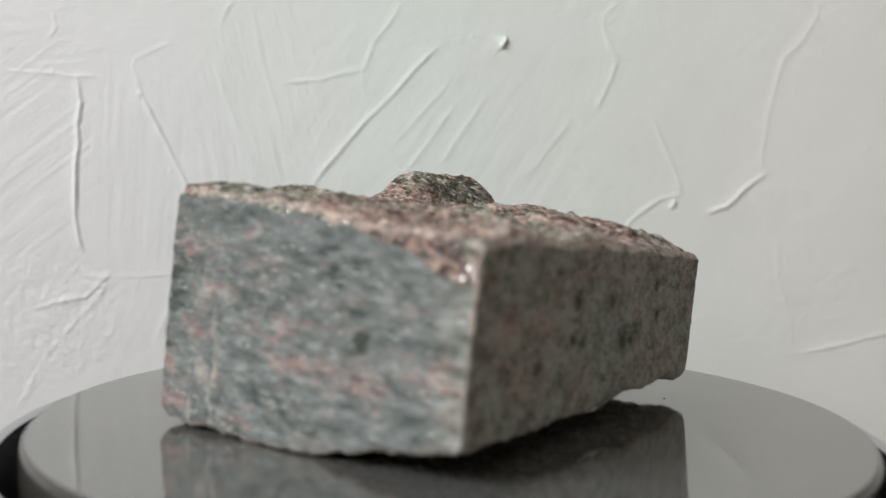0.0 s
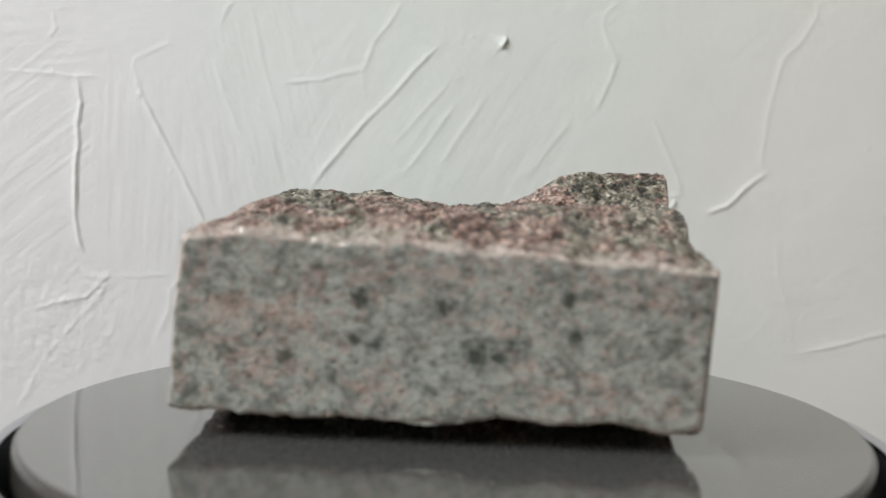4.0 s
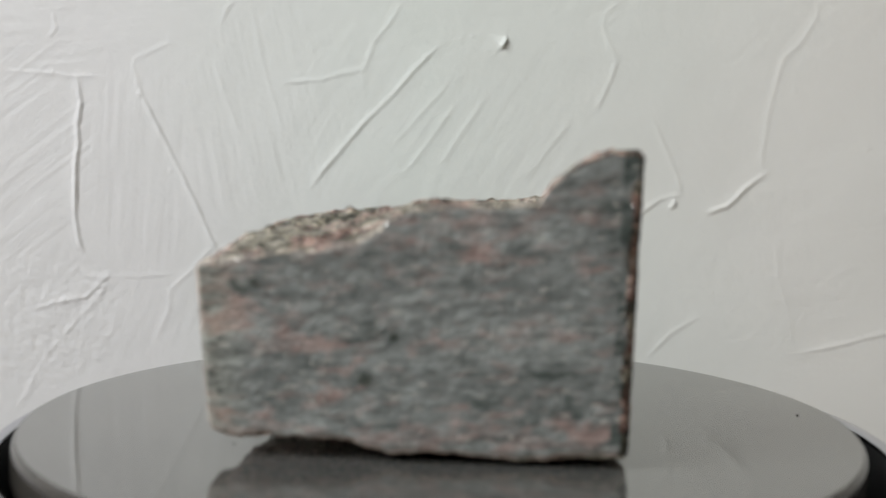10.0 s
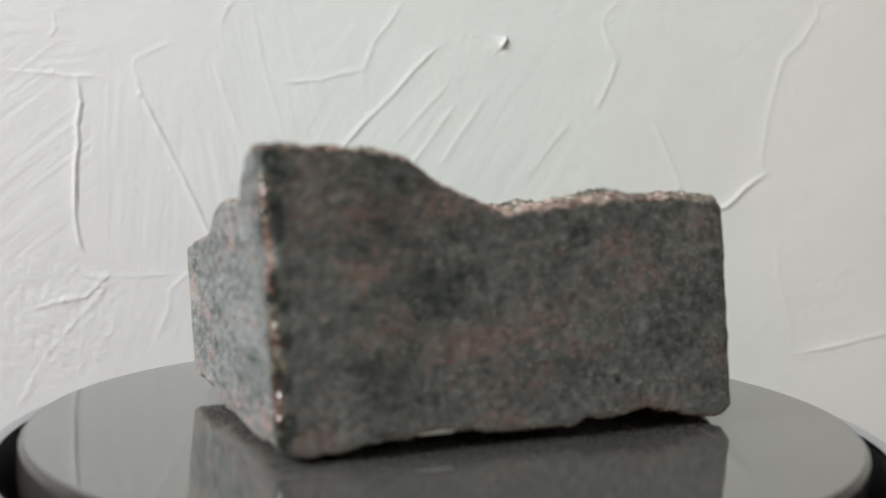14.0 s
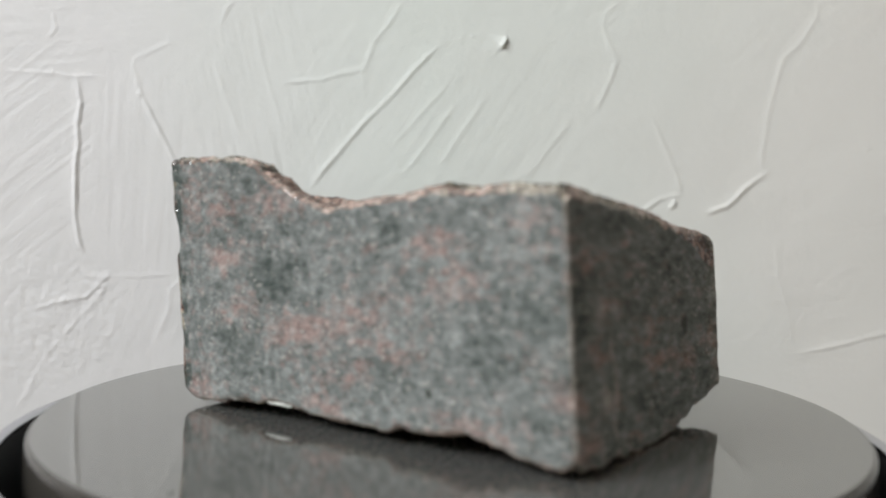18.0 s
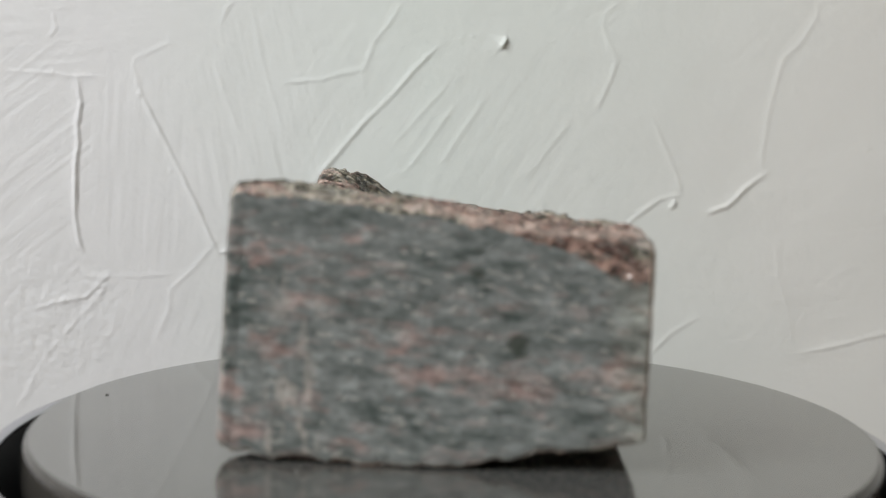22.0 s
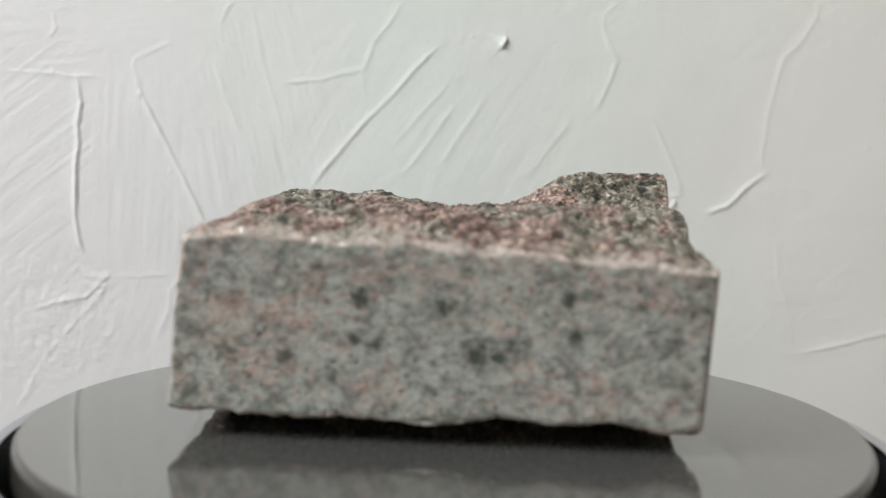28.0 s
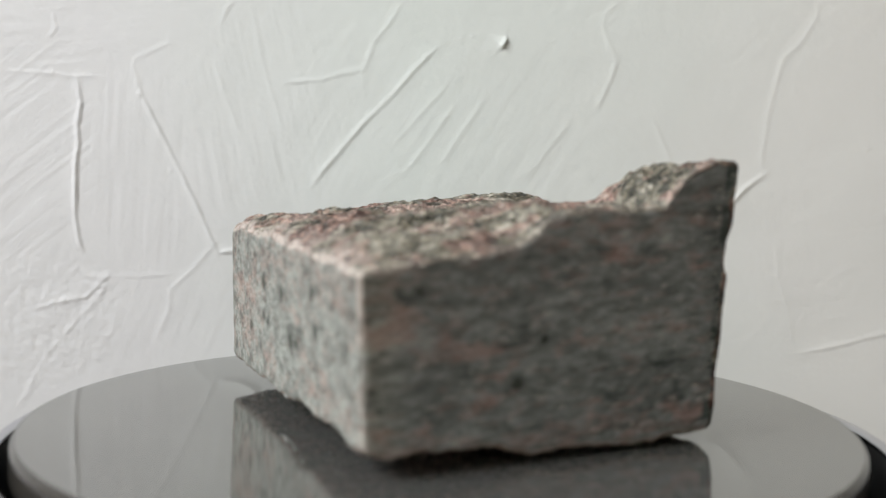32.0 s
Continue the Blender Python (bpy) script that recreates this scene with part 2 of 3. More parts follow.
def turned(profile, steps=192):
    """A solid of revolution about z from (radius, height) pairs, outside surface from bottom to top."""
    bm = bmesh.new()
    rings = []
    for r, z in profile:
        if r < 1e-6:
            rings.append([bm.verts.new((0, 0, z))])
        else:
            rings.append([bm.verts.new((r * math.cos(2 * math.pi * i / steps), r * math.sin(2 * math.pi * i / steps), z)) for i in range(steps)])
    for a, b in zip(rings, rings[1:]):
        for i in range(steps):
            j = (i + 1) % steps
            if len(a) == 1:
                f = bm.faces.new((a[0], b[j], b[i]))
            elif len(b) == 1:
                f = bm.faces.new((a[i], a[j], b[0]))
            else:
                f = bm.faces.new((a[i], a[j], b[j], b[i]))
            f.smooth = True
    bm.normal_update()
    for f in bm.faces:
        f.smooth = abs(f.normal.z) < 0.9995
    return bm


TABLE_HASH = np.random.RandomState(7).rand(4096).astype(np.float32)


def lattice(ix, iy, iz):
    return TABLE_HASH[(ix * 73 + iy * 1571 + iz * 2903 + ((ix * iy) & 1023)) & 4095]


def vnoise(x, y, z=0.0):
    """Smooth lattice noise, 0 to 1, for whole arrays; a single number for z gives one flat layer of it."""
    x, y = np.asarray(x, np.float32), np.asarray(y, np.float32)
    flat = np.ndim(z) == 0
    ix, iy = np.floor(x).astype(np.int32), np.floor(y).astype(np.int32)
    fx, fy = x - ix, y - iy
    fx, fy = fx * fx * (3 - 2 * fx), fy * fy * (3 - 2 * fy)
    def layer(iz):
        a, b = lattice(ix, iy, iz), lattice(ix + 1, iy, iz)
        c, d = lattice(ix, iy + 1, iz), lattice(ix + 1, iy + 1, iz)
        return (a + (b - a) * fx) * (1 - fy) + (c + (d - c) * fx) * fy
    if flat:
        return layer(int(math.floor(float(z) * 7)))
    z = np.asarray(z, np.float32)
    iz = np.floor(z).astype(np.int32)
    fz = z - iz
    fz = fz * fz * (3 - 2 * fz)
    return layer(iz) * (1 - fz) + layer(iz + 1) * fz


def fbm(x, y, z=0.0, octaves=4, gain=0.5):
    total, amp, norm = 0.0, 1.0, 0.0
    for k in range(octaves):
        s = 2.0 ** k
        total = total + amp * vnoise(x * s + 17.3 * k, y * s + 5.1 * k, np.asarray(z) * s + 9.7 * k)
        norm, amp = norm + amp, amp * gain
    return total / norm


def smooth(a, lo, hi):
    k = np.clip((a - lo) / (hi - lo), 0, 1)
    return k * k * (3 - 2 * k)


def mesh_from(name, verts, quads, mats, index=None, shade=True):
    me = bpy.data.meshes.new(name)
    me.vertices.add(len(verts))
    me.vertices.foreach_set("co", np.asarray(verts, np.float32).ravel())
    me.loops.add(len(quads) * 4)
    me.loops.foreach_set("vertex_index", np.asarray(quads, np.int32).ravel())
    me.polygons.add(len(quads))
    me.polygons.foreach_set("loop_start", np.arange(0, len(quads) * 4, 4, dtype=np.int32))
    for m in mats:
        me.materials.append(m)
    if index is not None:
        me.polygons.foreach_set("material_index", np.asarray(index, np.int32))
    me.polygons.foreach_set("use_smooth", np.full(len(quads), shade))
    me.update(calc_edges=True)
    me.validate()
    return new(name, me)


# ---- the plastered wall: trowel strokes, lips and lumps in real relief ----
def axis_steps(lo, a, b, hi, fine, coarse):
    return np.concatenate([np.arange(lo, a, coarse), np.arange(a, b, fine), np.append(np.arange(b, hi, coarse), hi)])


GX = axis_steps(ROOM[0] * 1000, -160, 160, ROOM[1] * 1000, 0.36, 30.0)
GZ = axis_steps(-PLATE * 1000, -60, 118, (ROOM[5] - PLATE) * 1000, 0.36, 30.0)
WX, WZ = np.meshgrid(GX, GZ)
RELIEF = np.zeros_like(WX)


def window(x_lo, x_hi, z_lo, z_hi):
    """The part of the wall's grid inside these bounds."""
    i0, i1 = np.searchsorted(GX, (x_lo, x_hi))
    j0, j1 = np.searchsorted(GZ, (z_lo, z_hi))
    part_ = (slice(max(0, j0 - 1), j1 + 1), slice(max(0, i0 - 1), i1 + 1))
    return part_, WX[part_], WZ[part_]


def ridge(height, rise, fall, line):
    """A lip of plaster along a line (millimetres on the wall): a slow rise on one side, a sharp fall on the other."""
    line = np.array(line)
    if line[0, 1] < line[-1, 1]:
        line = line[::-1]
    cut, X, Z = window(line[:, 0].min() - 9, line[:, 0].max() + 9, line[:, 1].min() - 9, line[:, 1].max() + 9)
    best, side, run = np.full(X.shape, 1e9), np.zeros(X.shape), np.zeros(X.shape)
    n = len(line) - 1
    wob = (fbm(X * 0.35 + height * 90, Z * 0.35, 3.0, 2) - 0.5) * 1.3
    for i in range(n):
        (ax, az), (bx, bz) = line[i], line[i + 1]
        dx, dz = bx - ax, bz - az
        k = np.clip(((X - ax) * dx + (Z - az) * dz) / (dx * dx + dz * dz), 0, 1)
        px, pz = X - ax - k * dx, Z - az - k * dz
        d = np.hypot(px, pz)
        s = dx * pz - dz * px
        near = d < best
        best, side, run = np.where(near, d, best), np.where(near, np.sign(s), side), np.where(near, (i + k) / n, run)
    d = best * side + wob * 0.35
    prof = np.where(d < 0, 0.6 * np.exp(np.minimum(d, 0) / rise) + 0.4 * np.exp(-(d / 0.8) ** 2), np.exp(-(d / fall) ** 2))
    taper = smooth(run, -0.02, 0.12) * smooth(1 - run, -0.02, 0.12) * 0.75 + 0.25
    taper = taper * (0.65 + 0.7 * vnoise(X * 0.2 + 40, Z * 0.2, height * 7))
    RELIEF[cut] += height * prof * taper * (1 - smooth(best, 5, 9))


def bump(height, radius, x, z):
    cut, X, Z = window(x - 4 * radius, x + 4 * radius, z - 4 * radius, z + 4 * radius)
    d = np.hypot(X - x + (fbm(X * 0.6, Z * 0.6, 1.0, 2) - 0.5) * radius, Z - z)
    RELIEF[cut] += height * np.exp(-(d / radius) ** 2)


def strokes(x, z, rx, rz, degrees, height, pitch):
    """A patch of brush streaks that run at an angle, fading out at its rim."""
    cut, X, Z = window(x - 1.4 * rx, x + 1.4 * rx, z - 1.4 * rz, z + 1.4 * rz)
    c, s = math.cos(radians(degrees)), math.sin(radians(degrees))
    a, b = (X * c + Z * s), (-X * s + Z * c)
    rim = np.hypot((X - x) / rx, (Z - z) / rz) + (vnoise(X * 0.07, Z * 0.07, degrees) - 0.5) * 0.5
    mask = 1 - smooth(rim, 0.7, 1.1)
    body = fbm(a * 0.035, b / pitch, degrees * 0.7, 3, 0.6) - 0.5
    RELIEF[cut] += height * body * mask * (0.4 + 1.2 * vnoise(X * 0.04, Z * 0.04, degrees + 3.0))


ridge(0.52, 1.3, 0.65, [(-121.3, 76.5), (-120.2, 68.4), (-121.1, 61.1), (-120.7, 55.7), (-121.6, 48.4), (-121.8, 32.0), (-120.7, 24.7), (-119.4, 20.2)])
ridge(0.36, 1.2, 0.55, [(-100.9, 72.4), (-90.8, 52.7), (-82.4, 36.4), (-75.0, 20.1)])
ridge(0.12, 0.7, 0.8, [(-91.0, 88.4), (-102.8, 83.1), (-103.3, 80.4), (-100.9, 72.4)])
ridge(0.25, 1.4, 0.8, [(-3.2, 90.0), (-11.2, 82.1), (-18.3, 73.9), (-29.0, 62.9), (-39.7, 50.0), (-45.1, 42.6)])
ridge(0.15, 0.6, 0.9, [(-16.6, 102.6), (-20.5, 96.3), (-25.8, 89.0), (-26.6, 86.3), (-29.2, 80.0)])
ridge(0.17, 1.2, 0.6, [(-29.2, 80.5), (-36.5, 79.0), (-41.9, 77.4), (-54.6, 75.9)])
ridge(0.55, 1.2, 0.65, [(-60.4, 25.9), (-63.5, 24.0), (-66.7, 22.1), (-70.4, 21.2), (-74.1, 20.9)])
ridge(0.15, 0.7, 0.9, [(53.3, 103.8), (48.9, 100.2), (47.8, 95.7), (50.1, 89.5), (52.9, 85.1)])
ridge(0.20, 1.1, 0.8, [(52.9, 85.1), (50.4, 77.9), (47.0, 70.6)])
ridge(0.10, 0.7, 1.0, [(116.5, 105.0), (116.0, 99.6), (111.2, 91.5), (106.0, 86.9), (104.1, 79.7), (102.1, 70.7), (100.6, 59.9), (100.0, 52.7), (101.5, 50.9)])
ridge(0.38, 1.4, 0.9, [(102.2, 50.4), (94.8, 44.4), (92.2, 41.3), (89.6, 38.9), (83.3, 36.9)])
ridge(0.14, 0.7, 0.8, [(64.3, 67.3), (68.1, 59.3), (73.0, 48.5), (74.6, 43.1)])
ridge(0.2, 1.0, 0.7, [(74.6, 42.2), (67.8, 40.8), (58.9, 33.7), (55.4, 29.1)])
ridge(0.17, 1.2, 0.7, [(147.3, -0.1), (141.5, -1.5), (132.9, -3.7), (125.7, -6.0), (114.8, -8.1)])
ridge(0.06, 0.8, 0.9, [(105.4, 27.4), (106.7, 16.5), (110.8, 3.7), (112.1, -7.2)])
ridge(0.22, 0.9, 0.6, [(-110.7, 12.5), (-113.5, 10.2), (-118.0, 5.5), (-127.2, 3.5), (-134.6, 1.5)])
ridge(0.12, 0.6, 0.7, [(-90.5, 13.4), (-99.7, 12.7), (-110.7, 12.1), (-118.1, 11.9)])
ridge(0.13, 0.8, 0.9, [(-111.6, 9.3), (-113.4, 6.5), (-123.5, -4.7), (-132.7, -16.0), (-137.4, -25.4), (-141.1, -32.0)])
ridge(0.14, 0.7, 0.8, [(-75.0, 25.6), (-77.7, 21.9), (-83.2, 15.4), (-90.5, 8.8), (-91.3, 1.5), (-95.0, -6.9)])
ridge(0.14, 1.0, 0.4, [(-113.7, 77.2), (-121.9, 76.9), (-129.2, 77.8), (-145.6, 78.4)])
ridge(0.16, 0.5, 0.6, [(-129.6, 97.0), (-128.3, 92.0), (-130.1, 89.5)])
ridge(0.14, 0.6, 0.7, [(-70.8, 101.7), (-73.0, 99.5), (-75.1, 94.4)])
ridge(0.1, 0.8, 0.8, [(-77.4, 83.6), (-72.7, 69.3), (-68.0, 58.5)])
ridge(0.1, 0.8, 0.8, [(-64.8, 98.2), (-61.9, 83.9), (-54.4, 60.6)])
ridge(0.1, 1.0, 0.8, [(-2.0, 76.0), (-10.9, 65.9), (-18.9, 56.7)])
ridge(0.12, 1.0, 0.8, [(-0.0, 68.8), (-7.1, 57.9), (-15.1, 47.7)])
ridge(0.1, 1.2, 0.9, [(38.1, 65.0), (31.1, 55.9), (24.9, 47.6)])
ridge(0.1, 1.2, 0.9, [(10.8, 72.6), (3.7, 61.7), (-3.3, 50.7)])
ridge(0.08, 1.0, 0.9, [(-29.3, 80.9), (-28.2, 72.8)])
ridge(0.12, 0.7, 0.8, [(81.6, 3.1), (72.7, -2.5), (65.6, -10.1)])
ridge(0.95, 2.4, 0.55, [(17.0, 91.6), (16.6, 90.0), (15.4, 88.4)])
bump(0.14, 0.7, 6.4, 91.9)
ridge(0.42, 1.4, 0.9, [(72.6, 40.6), (72.3, 39.2), (71.4, 37.9)])
bump(0.22, 1.0, -100.9, 71.5)
bump(0.16, 0.8, -129.2, 78.0)
bump(0.25, 0.8, -113.4, 6.9)
bump(0.10, 0.8, 110.0, 76.3)
bump(0.2, 0.6, -32.0, 22.8)
bump(0.12, 0.7, -90.7, 47.2)
bump(0.12, 0.8, 134.1, 58.4)
bump(0.08, 0.7, 23.3, 78.3)
for k in range(46):
    # crumbs along the rough lips
    a, b = TABLE_HASH[7 * k + 11], TABLE_HASH[7 * k + 12]
    x, z = (-137 + 27 * a, 0 + 12 * a + 5.5 * (b - 0.5)) if k % 3 else (-141 + 30 * a, -30 + 36 * a + 6 * (b - 0.5))
    bump(0.03 + 0.09 * TABLE_HASH[7 * k + 13], 0.45 + 0.5 * TABLE_HASH[7 * k + 14], x, z)
strokes(-136, 52, 22, 34, 38, 0.20, 1.3)
strokes(-104, 48, 22, 36, 88, 0.13, 1.9)
strokes(-60, 66, 30, 40, 103, 0.17, 2.1)
strokes(-20, 62, 34, 44, 62, 0.08, 2.6)
strokes(20, 58, 44, 46, 60, 0.08, 3.0)
strokes(78, 66, 34, 46, 108, 0.04, 3.4)
strokes(122, 20, 34, 50, 8, 0.07, 2.8)
strokes(-120, 96, 40, 18, 6, 0.10, 1.7)
strokes(-20, 96, 60, 16, 15, 0.06, 2.5)
strokes(90, 98, 60, 14, 30, 0.05, 2.6)
strokes(-80, -8, 34, 30, 70, 0.10, 2.6)
# rough, sandy patch low on one side and faint unevenness all over
sandy = 1 - smooth(np.hypot((WX + 132) / 34, (WZ + 2) / 26), 0.6, 1.1)
RELIEF += sandy * 0.28 * (fbm(WX * 0.55, WZ * 0.55, 8.0, 3) - 0.5)
RELIEF += 0.8 * (fbm(WX * 0.022, WZ * 0.022, 2.0, 3) - 0.5) + 0.055 * (fbm(WX * 0.35, WZ * 0.35, 5.0, 3) - 0.5)
PLASTER = plaster()


def back_wall():
    rows, cols = WX.shape
    front = np.stack([WX / 1000, WALL_Y - RELIEF / 1000, PLATE + WZ / 1000], -1).reshape(-1, 3)
    rear = front.copy()
    rear[:, 1] = WALL_Y + 0.12
    grid = np.arange(rows * cols).reshape(rows, cols)
    quads = np.stack([grid[:-1, :-1], grid[:-1, 1:], grid[1:, 1:], grid[1:, :-1]], -1).reshape(-1, 4)
    loop = np.concatenate([grid[0], grid[1:, -1], grid[-1, -2::-1], grid[-2:0:-1, 0]])
    extra = front[loop].copy()
    extra[:, 1] = WALL_Y + 0.12
    n, m = len(front), len(loop)
    i, j = np.arange(m), (np.arange(m) + 1) % m
    skirt = np.stack([loop[j], loop[i], n + i, n + j], -1)
    corners = [n, n + cols - 1, n + cols + rows - 2, n + 2 * cols + rows - 3]
    lid = np.array([[corners[0], corners[3], corners[2], corners[1]]])
    ob = mesh_from("wall_back", np.concatenate([front, extra]), np.concatenate([quads, skirt, lid]), [PLASTER])
    return tagged(ob, "white plastered wall with rough trowel strokes and lips", "wall", kind="structure")


back_wall()

# ---- the rest of the room, plain and unseen; wall tones steer the bounced light ----
ROOM_PAINT = plain("taupe_paint", (0.22, 0.20, 0.17), 0.8, 0.05, 6.0)
FRONT_PAINT = plain("cream_paint", (0.80, 0.75, 0.655), 0.8, 0.05, 6.0)
DARK_PAINT = plain("brown_paint", (0.13, 0.105, 0.085), 0.8, 0.08, 6.0)
CEILING_PAINT = plain("ceiling_paint", (0.75, 0.72, 0.67), 0.85, 0.04, 5.0)
BOARDS = plain("brown_floor", (0.16, 0.11, 0.07), 0.5, 0.2, 14.0)
x0, x1, y0, y1, z0, z1 = ROOM
tagged(boxes("floor", [(x0 - 0.1, x1 + 0.1, y0 - 0.1, y1, -0.1, 0)], BOARDS), "brown wooden floor", "floor", kind="structure")
tagged(boxes("ceiling", [(x0 - 0.1, x1 + 0.1, y0 - 0.1, y1, z1, z1 + 0.1)], CEILING_PAINT), "off-white painted ceiling", "ceiling", kind="structure")
tagged(boxes("wall_right", [(x1, x1 + 0.1, y0, y1, 0, z1)], ROOM_PAINT), "unseen taupe wall, dark to cut fill light", "wall", kind="structure")
tagged(boxes("wall_front", [(x0 - 0.1, x1 + 0.1, y0 - 0.1, y0, 0, z1)], FRONT_PAINT), "unseen cream wall that bounces fill light", "wall", kind="structure")
a0, a1, b0, b1 = WIN
tagged(boxes("wall_left", [(x0 - 0.1, x0, y0, a0, 0, z1), (x0 - 0.1, x0, a1, y1, 0, z1), (x0 - 0.1, x0, a0, a1, 0, b0), (x0 - 0.1, x0, a0, a1, b1, z1)], DARK_PAINT), "unseen brown wall with a window opening, dark for reflections", "wall", kind="structure")

# ---- table ----
def table():
    wood = plain("dark_table_wood", (0.10, 0.07, 0.05), 0.45, 0.25, 20.0)
    top = new("table")
    tagged(top, "dark wooden table standing against the plastered wall", "table")
    top.location = (0, WALL_Y - 0.36, 0)
    boxes("tabletop", [(-0.6, 0.6, -0.35, 0.34, TABLE - 0.03, TABLE)], wood, top, bevel=0.004)
    for sx in (-0.55, 0.55):
        for sy in (-0.30, 0.29):
            boxes("leg", [(sx - 0.025, sx + 0.025, sy - 0.025, sy + 0.025, 0, TABLE - 0.03)], wood, top, bevel=0.003)


table()


# ---- turntable ----
def turntable():
    thing = new("turntable")
    tagged(thing, "round black motor turntable with a polished grey platter", "turntable")
    thing.location = (0, 0, TABLE)
    black = glossy_black("black_plastic", 0.4)
    u = UNIT
    top = PLATE - TABLE
    ring = top - 0.0158 * u
    base = part("base", turned([(0, 0.002), (0.44 * u, 0.002), (0.462 * u, 0.003), (0.466 * u, 0.006), (0.4685 * u, ring - 0.004), (0.466 * u, ring - 0.0012),
                                (0.4604 * u, ring - 0.0016), (0.4600 * u, ring - 0.016), (0, ring - 0.016)]), black, thing, "black plastic base with a deep groove")
    for k in range(4):
        a = math.pi / 4 + k * math.pi / 2
        bm = turned([(0, 0), (0.006, 0), (0.0065, 0.0005), (0.0065, 0.002), (0, 0.002)], 24)
        bmesh.ops.translate(bm, verts=bm.verts, vec=(0.06 * math.cos(a), 0.06 * math.sin(a), 0))
        part("rubber_foot", bm, black, base)
    trim = turned([(0.4606 * u, ring - 0.0012), (0.4690 * u, ring - 0.0014), (0.4708 * u, ring - 0.0006), (0.4704 * u, ring - 0.0001), (0.4692 * u, ring), (0.4616 * u, ring - 0.0004), (0.4606 * u, ring - 0.0007), (0.4606 * u, ring - 0.0012)])
    part("trim_ring", trim, plain("satin_chrome", (0.56, 0.56, 0.60), 0.13, 0.03, 40.0, 1.0, 0.00001), thing, "bright satin metal trim ring")
    r, e = 0.4405 * u, 0.0048 * u
    shift = (0.0045 * u, -0.0045 * u, 0)
    bm = turned([(0, top - 0.0022), (r - e, top - 0.0022), (r - e, top - 0.00006), (r - e - 0.00008, top), (0, top)])
    bmesh.ops.translate(bm, verts=bm.verts, vec=shift)
    plate = part("platter", bm, mirror_plate(), thing, "polished grey mirror-like platter")
    round_ = [(r - e + e * math.sin(a), top - 0.0018 + 0.00177 * math.cos(a)) for a in (math.pi / 2 * k / 12 for k in range(12, -1, -1))]
    bm = turned([(0.02, top - 0.013), (r - 0.006, top - 0.013), (r - 0.0004, top - 0.0125), (r, top - 0.0115), *round_, (r - e + 0.00001, top - 0.002), (0.02, top - 0.0023)])
    bmesh.ops.translate(bm, verts=bm.verts, vec=shift)
    part("rim", bm, brown_gloss(), plate, "rounded dark brown glossy rim")
    grit = plain("dark_grit", (0.05, 0.045, 0.04), 0.8, 0.3, 900.0)
    for k, (x, y, size) in enumerate(((-0.0534, 0.0337, 0.00024), (0.0422, 0.0100, 0.00018))):
        bm = bmesh.new()
        bmesh.ops.create_icosphere(bm, subdivisions=1, radius=size)
        for v in bm.verts:
            v.co = Vector((v.co.x * (1.0 + 0.7 * TABLE_HASH[k * 50 + v.index]), v.co.y * (0.6 + 0.5 * TABLE_HASH[k * 50 + 20 + v.index]), v.co.z * 0.5)) + Vector((x, y, top + size * 0.42))
        part("grit", bm, grit, plate, "dark speck of rock grit")
    return plate


PLATTER = turntable()

# ---- the block of gneiss ----
# corners of the footprint at 0.2 below and at the lens's height, in units about the turning axis
FOOT = {(0, 0): ((0.0110, -0.3100), (0.0275, -0.3015)), (1, 0): ((0.2933, 0.0945), (0.3107, 0.0977)),
        (1, 1): ((-0.0091, 0.2925), (-0.0027, 0.3083)), (0, 1): ((-0.2903, -0.1056), (-0.2766, -0.0939))}
LONG_TOP = [(0, -0.0275), (0.02, -0.0235), (0.08, -0.0235), (0.2, -0.0232), (0.4, -0.0272), (0.55, -0.0325), (0.71, -0.0378), (0.82, -0.0428), (0.92, -0.044), (1, -0.050)]
LONG_FOOT = [(0, -0.1911), (0.11, -0.1906), (0.244, -0.1955), (0.33, -0.1926), (0.44, -0.1931), (0.50, -0.1956), (0.575, -0.1903), (0.63, -0.1866), (0.70, -0.1894), (0.76, -0.1902), (0.834, -0.1871), (0.90, -0.1927), (0.94, -0.1986), (1, -0.194)]
STEP_TOP = [(0, -0.050), (0.07, -0.034), (0.18, -0.0165), (0.27, -0.0105), (0.39, -0.0040), (0.49, 0.0035), (0.64, 0.0085), (0.768, 0.0115), (1, 0.0115)]
STEP_EDGE = [(0, -0.050), (0.02, -0.0455), (0.14, -0.0395), (0.29, -0.031), (0.375, -0.0240), (0.41, -0.0175), (0.445, -0.006), (0.50, 0.003), (0.618, 0.0083), (0.768, 0.0115), (1, 0.0115)]
STEP_FOOT = [(0, -0.194), (0.08, -0.2), (0.2, -0.1981), (0.305, -0.1992), (0.385, -0.204), (0.438, -0.2103), (0.519, -0.2061), (0.654, -0.2082), (0.764, -0.2119), (0.873, -0.208), (0.955, -0.2062), (1, -0.2030)]
BACK_TOP = [(0, 0.0115), (0.37, 0.0100), (0.433, 0.0070), (0.465, 0.0030), (0.508, 0.0080), (0.586, 0.0123), (0.697, 0.0160), (0.731, 0.0192), (0.764, 0.0169), (0.81, 0.0189), (0.913, 0.0211), (0.982, 0.0202), (1, 0.0150)]
BACK_FOOT = [(0, -0.2030), (0.035, -0.2106), (0.097, -0.2109), (0.149, -0.2085), (0.191, -0.205), (0.255, -0.2011), (0.341, -0.1998), (0.405, -0.2043), (0.448, -0.206), (0.502, -0.2046), (0.60, -0.2066), (0.624, -0.2003), (0.702, -0.2), (0.782, -0.1954), (0.838, -0.2016), (0.906, -0.2078), (0.94, -0.2117), (1, -0.2040)]
